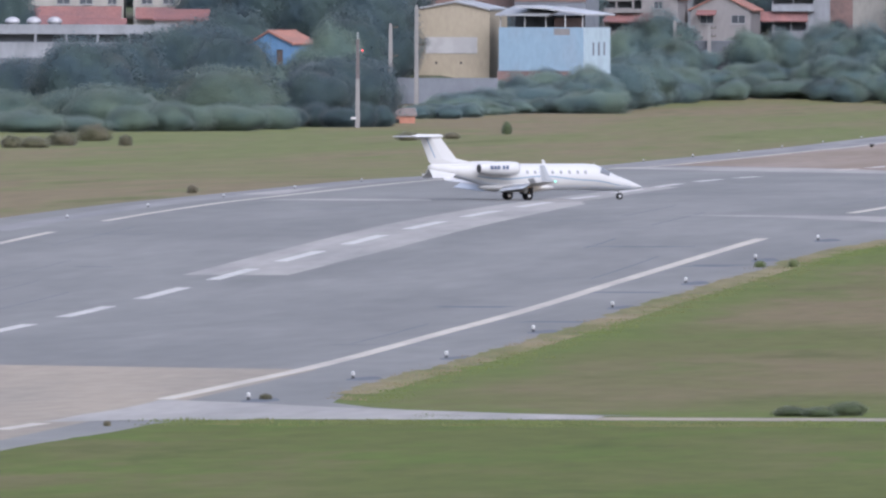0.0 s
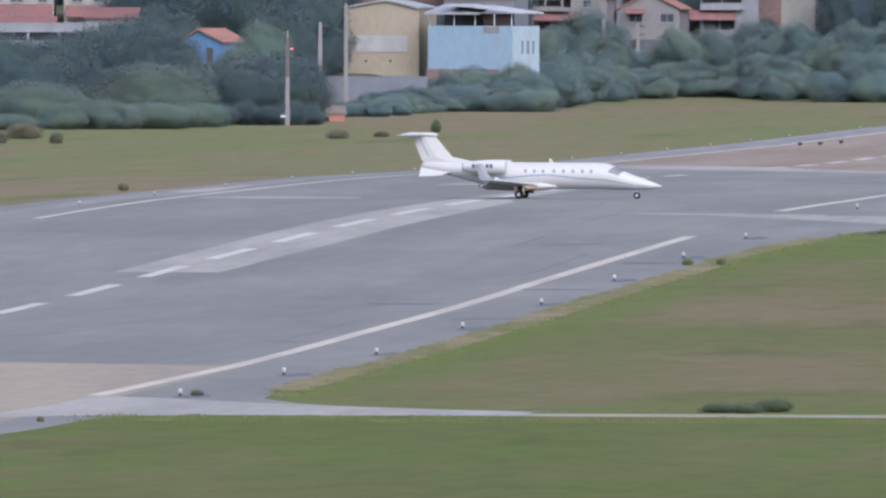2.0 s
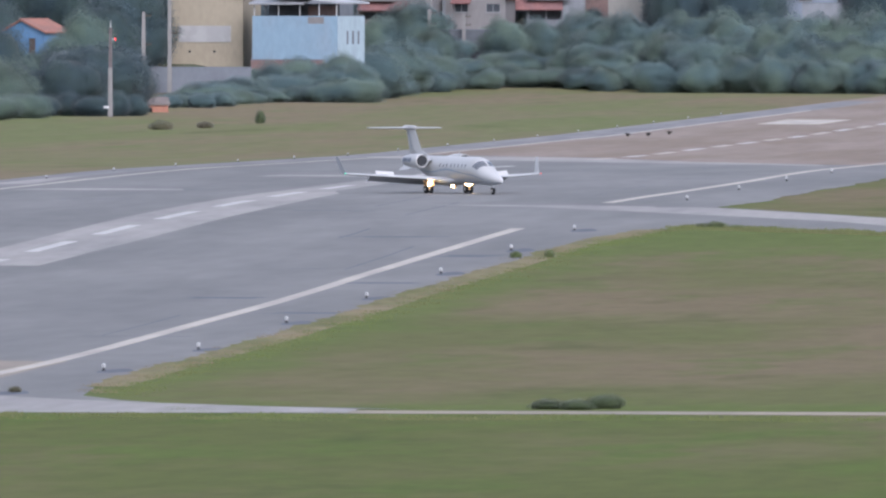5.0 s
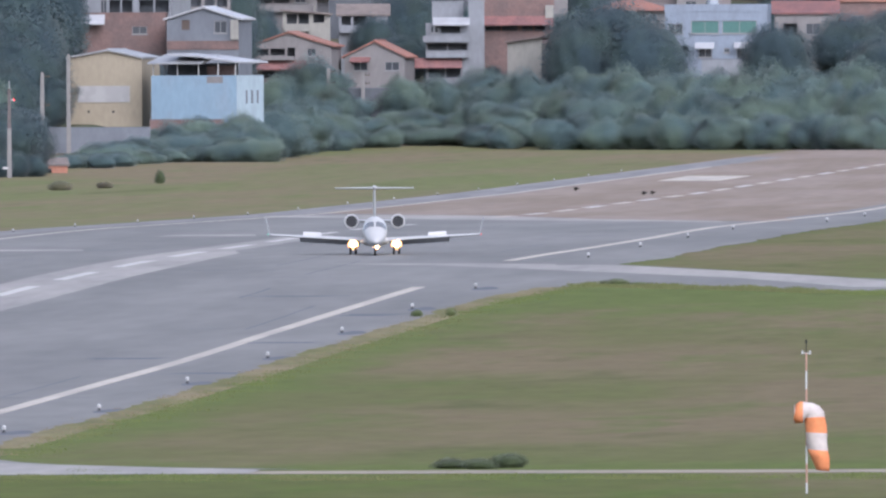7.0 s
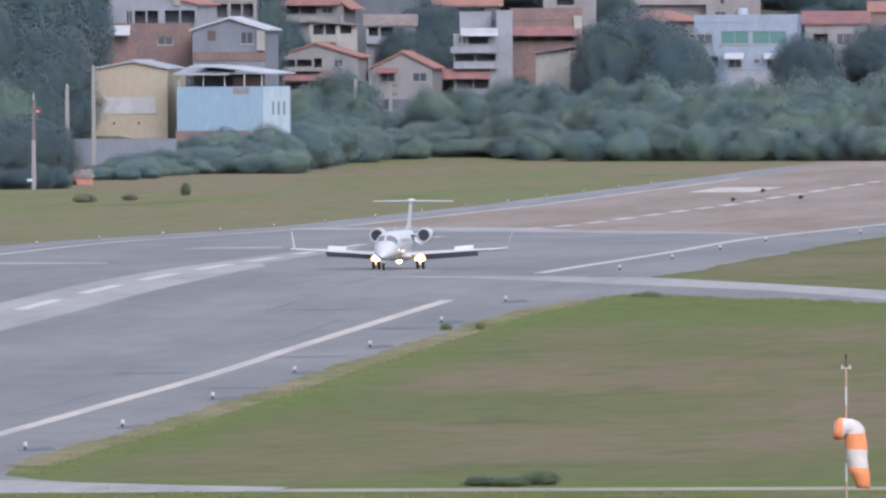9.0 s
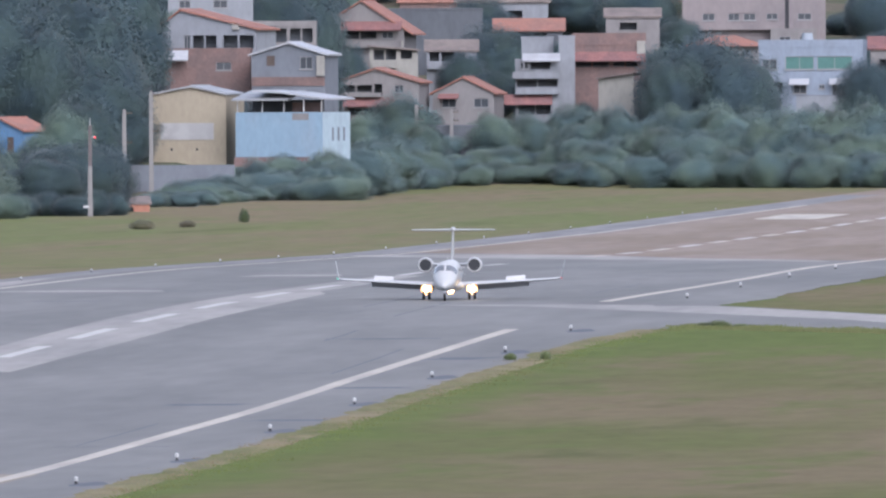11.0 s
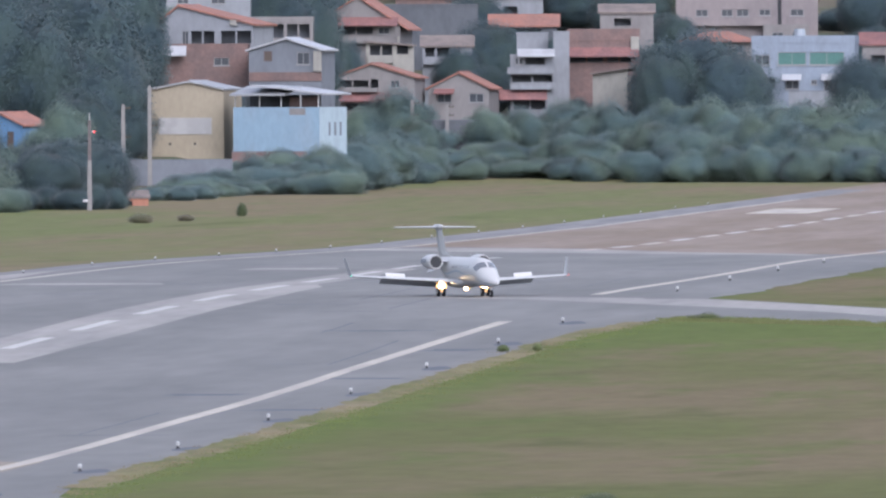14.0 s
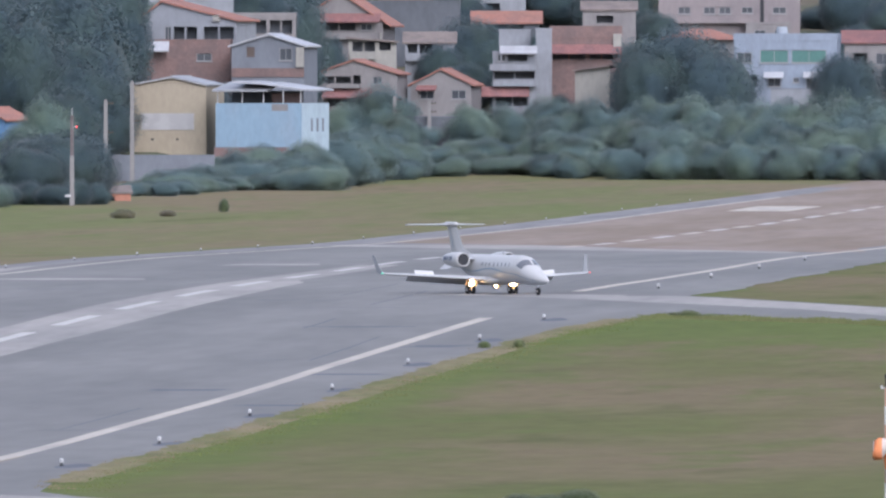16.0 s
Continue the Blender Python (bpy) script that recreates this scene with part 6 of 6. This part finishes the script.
def utility_pole(x, y, z, h, red):
    e = thing("utility_pole", pose(x, y, z), "tall tapered concrete pole" + (" with a red warning light" if red else " carrying cross arms and insulators"), "pole", "utility poles")
    mid = h * .56 if red else h - .4
    for name, mat, ends in (("lower_shaft", POLE_CONCRETE, ((.27, -2.0), (.2, mid))), ("upper_shaft", POLE_BROWN if red else POLE_CONCRETE, ((.19, mid), (.15, h)))):
        part(name, loft([[(sx * r, sy * r * .8, zz) for sx, sy in ((-1, -1), (1, -1), (1, 1), (-1, 1))] for r, zz in ends]), mat, e)
    if red:
        part("mast", tubed((0, 0, h), (0, 0, h + .8), .05, .04, 8), METAL, e)
        arm = part("lamp_arm", tubed((0, 0, h - 1.2), (.5, 0, h - 1.2), .05, .05, 8), METAL, e)
        part("warning_lamp", tubed((.5, 0, h - 1.3), (.5, 0, h - 1.12), .055, .055, 10), RED_LAMP, arm, "glowing red lamp")
        part("floodlight", boxed(-.7, -.15, -.4, 0, 1.0, 1.25), LIGHT_WHITE, e, "white floodlight housing")
    else:
        for zz in (h - .5, h * .62):
            arm = part("cross_arm", boxed(-.2, .9, -.12, 0, zz, zz + .12), BARK, e)
            for q in (.3, .8):
                part("insulator", tubed((q, -.06, zz + .12), (q, -.06, zz + .3), .05, .04, 8), DARK, arm)


for row in POLES:
    utility_pole(*row)


def satellite_dish(x, y, z, r, turn):
    e = thing("satellite_dish", pose(x, y, z, 0, 0, turn), "small white satellite dish on a bent arm by a roof", "satellite dish", "satellite dishes")
    part("mast", tubed((0, .1, -2.2), (0, .1, 0), .035, .035, 8), BARK, e)
    tilt = pose(0, 0, 0, -35)
    part("reflector", loft([[tilt @ Vector((r * f * math.cos(a), -.25 * r * f * f, r * f * math.sin(a))) for a in [2 * math.pi * i / 18 for i in range(18)]] for f in (1, .75, .4, .05)], caps=False), METALROOF, e, smooth=True)
    part("feed_arm", tubed((0, 0, -r * .8), (0, -.8 * r, .1), .025, .02, 6), METAL, e)


satellite_dish(-217.84, 2896, 7.4, .36, -15)
satellite_dish(-200.11, 3051, 18.3, .32, 10)


def roof_vent(x, y, z):
    e = thing("roof_vent", pose(x, y, z), "white domed ventilator on the warehouse roof", "ventilator", "warehouse ventilators")
    part("neck", tubed((0, 0, 0), (0, 0, .35), .7, .7, 16), WHITEWALL, e)
    part("dome", loft([[(r * math.cos(a), r * math.sin(a), zz) for a in [2 * math.pi * i / 16 for i in range(16)]] for r, zz in ((.85, .35), (.9, .55), (.75, .85), (.4, 1.05), (.1, 1.1))]), WHITEROOF, e, smooth=True)


for spot in ((-256.99, 2906.00, 10.41), (-254.17, 2906.00, 10.41), (-251.63, 2906.00, 10.42), (-249.15, 2906.00, 10.43)):
    roof_vent(*spot)


# ---- motion ----
JET_ROWS = [
    (0.0, -110.89, 1657.58, 32.52),
    (0.5, -109.77, 1658.51, 25.34),
    (1.0, -108.48, 1658.06, 16.94),
    (1.5, -107.06, 1656.54, 7.05),
    (2.0, -105.57, 1654.22, -3.58),
    (2.5, -104.04, 1651.33, -15.13),
    (3.0, -102.53, 1648.06, -26.81),
    (3.5, -101.09, 1644.57, -37.63),
    (4.0, -99.76, 1640.98, -47.43),
    (4.5, -98.56, 1637.37, -56.58),
    (5.0, -97.51, 1633.82, -64.70),
    (5.5, -96.64, 1630.36, -71.75),
    (6.0, -95.94, 1627.03, -77.73),
    (6.5, -95.41, 1623.82, -82.69),
    (7.0, -95.03, 1620.73, -86.53),
    (7.5, -94.79, 1617.74, -89.77),
    (8.0, -94.67, 1614.81, -91.96),
    (8.5, -94.62, 1611.93, -93.20),
    (9.0, -94.64, 1609.04, -93.57),
    (9.5, -94.68, 1606.12, -93.20),
    (10.0, -94.71, 1603.15, -92.18),
    (10.5, -94.71, 1600.10, -90.65),
    (11.0, -94.65, 1596.95, -88.69),
    (11.5, -94.52, 1593.72, -86.40),
    (12.0, -94.29, 1590.42, -83.87),
    (12.5, -93.95, 1587.09, -81.16),
    (13.0, -93.51, 1583.80, -78.70),
    (13.5, -92.96, 1580.64, -76.27),
    (14.0, -92.31, 1577.71, -73.80),
    (14.5, -91.57, 1575.18, -71.41),
    (15.0, -90.76, 1573.23, -69.11),
    (15.5, -89.91, 1572.07, -67.17),
    (16.0, -89.03, 1571.98, -65.22),
]


BIRD_ROWS = [
    [(0, -123.35, 2352.08, 0.14, 20), (6.2, -123.35, 2352.08, 0.14, 20), (7.4, -97.60, 2010.00, 2.86, 5), (8.5, -94.04, 2010.00, 2.61, 5), (9.0, -91.34, 2010.00, 2.78, 5), (10.2, -88.09, 2015.00, 3.96, 5), (12, -74.35, 2030.00, 5.95, 5), (16, -39.33, 2080.00, 9.20, 5)],
    [(0, -121.95, 2362.70, 0.12, 20), (6.0, -121.95, 2362.70, 0.12, 20), (7.4, -92.55, 2000.00, 2.73, 5), (8.5, -91.53, 2010.00, 3.19, 5), (9.0, -88.94, 2010.00, 3.49, 5), (10.2, -84.90, 2010.00, 3.04, 5), (12, -69.86, 2030.00, 5.93, 5), (16, -34.74, 2080.00, 9.18, 5)],
    [(0, -121.32, 2389.80, 0.10, 20), (5.8, -121.32, 2389.80, 0.10, 20), (7.4, -91.96, 2020.00, 2.54, 5), (8.5, -88.74, 2020.00, 2.88, 5), (9.0, -86.33, 2020.00, 2.87, 5), (10.2, -82.05, 2020.00, 3.00, 5), (12, -65.68, 2040.00, 5.86, 5), (16, -30.27, 2090.00, 9.58, 5)],
]


def motions():
    rows = []
    for t, x, y, turn in JET_ROWS:
        rows.append((t, pose(x, y, profile(y) + 0.014, 0, 0, turn)))
    walk(jet, rows)
    for b, path in zip(birds, BIRD_ROWS):
        walk(b, [(t, pose(x, y, z, 0, 0, turn)) for t, x, y, z, turn in path])


motions()
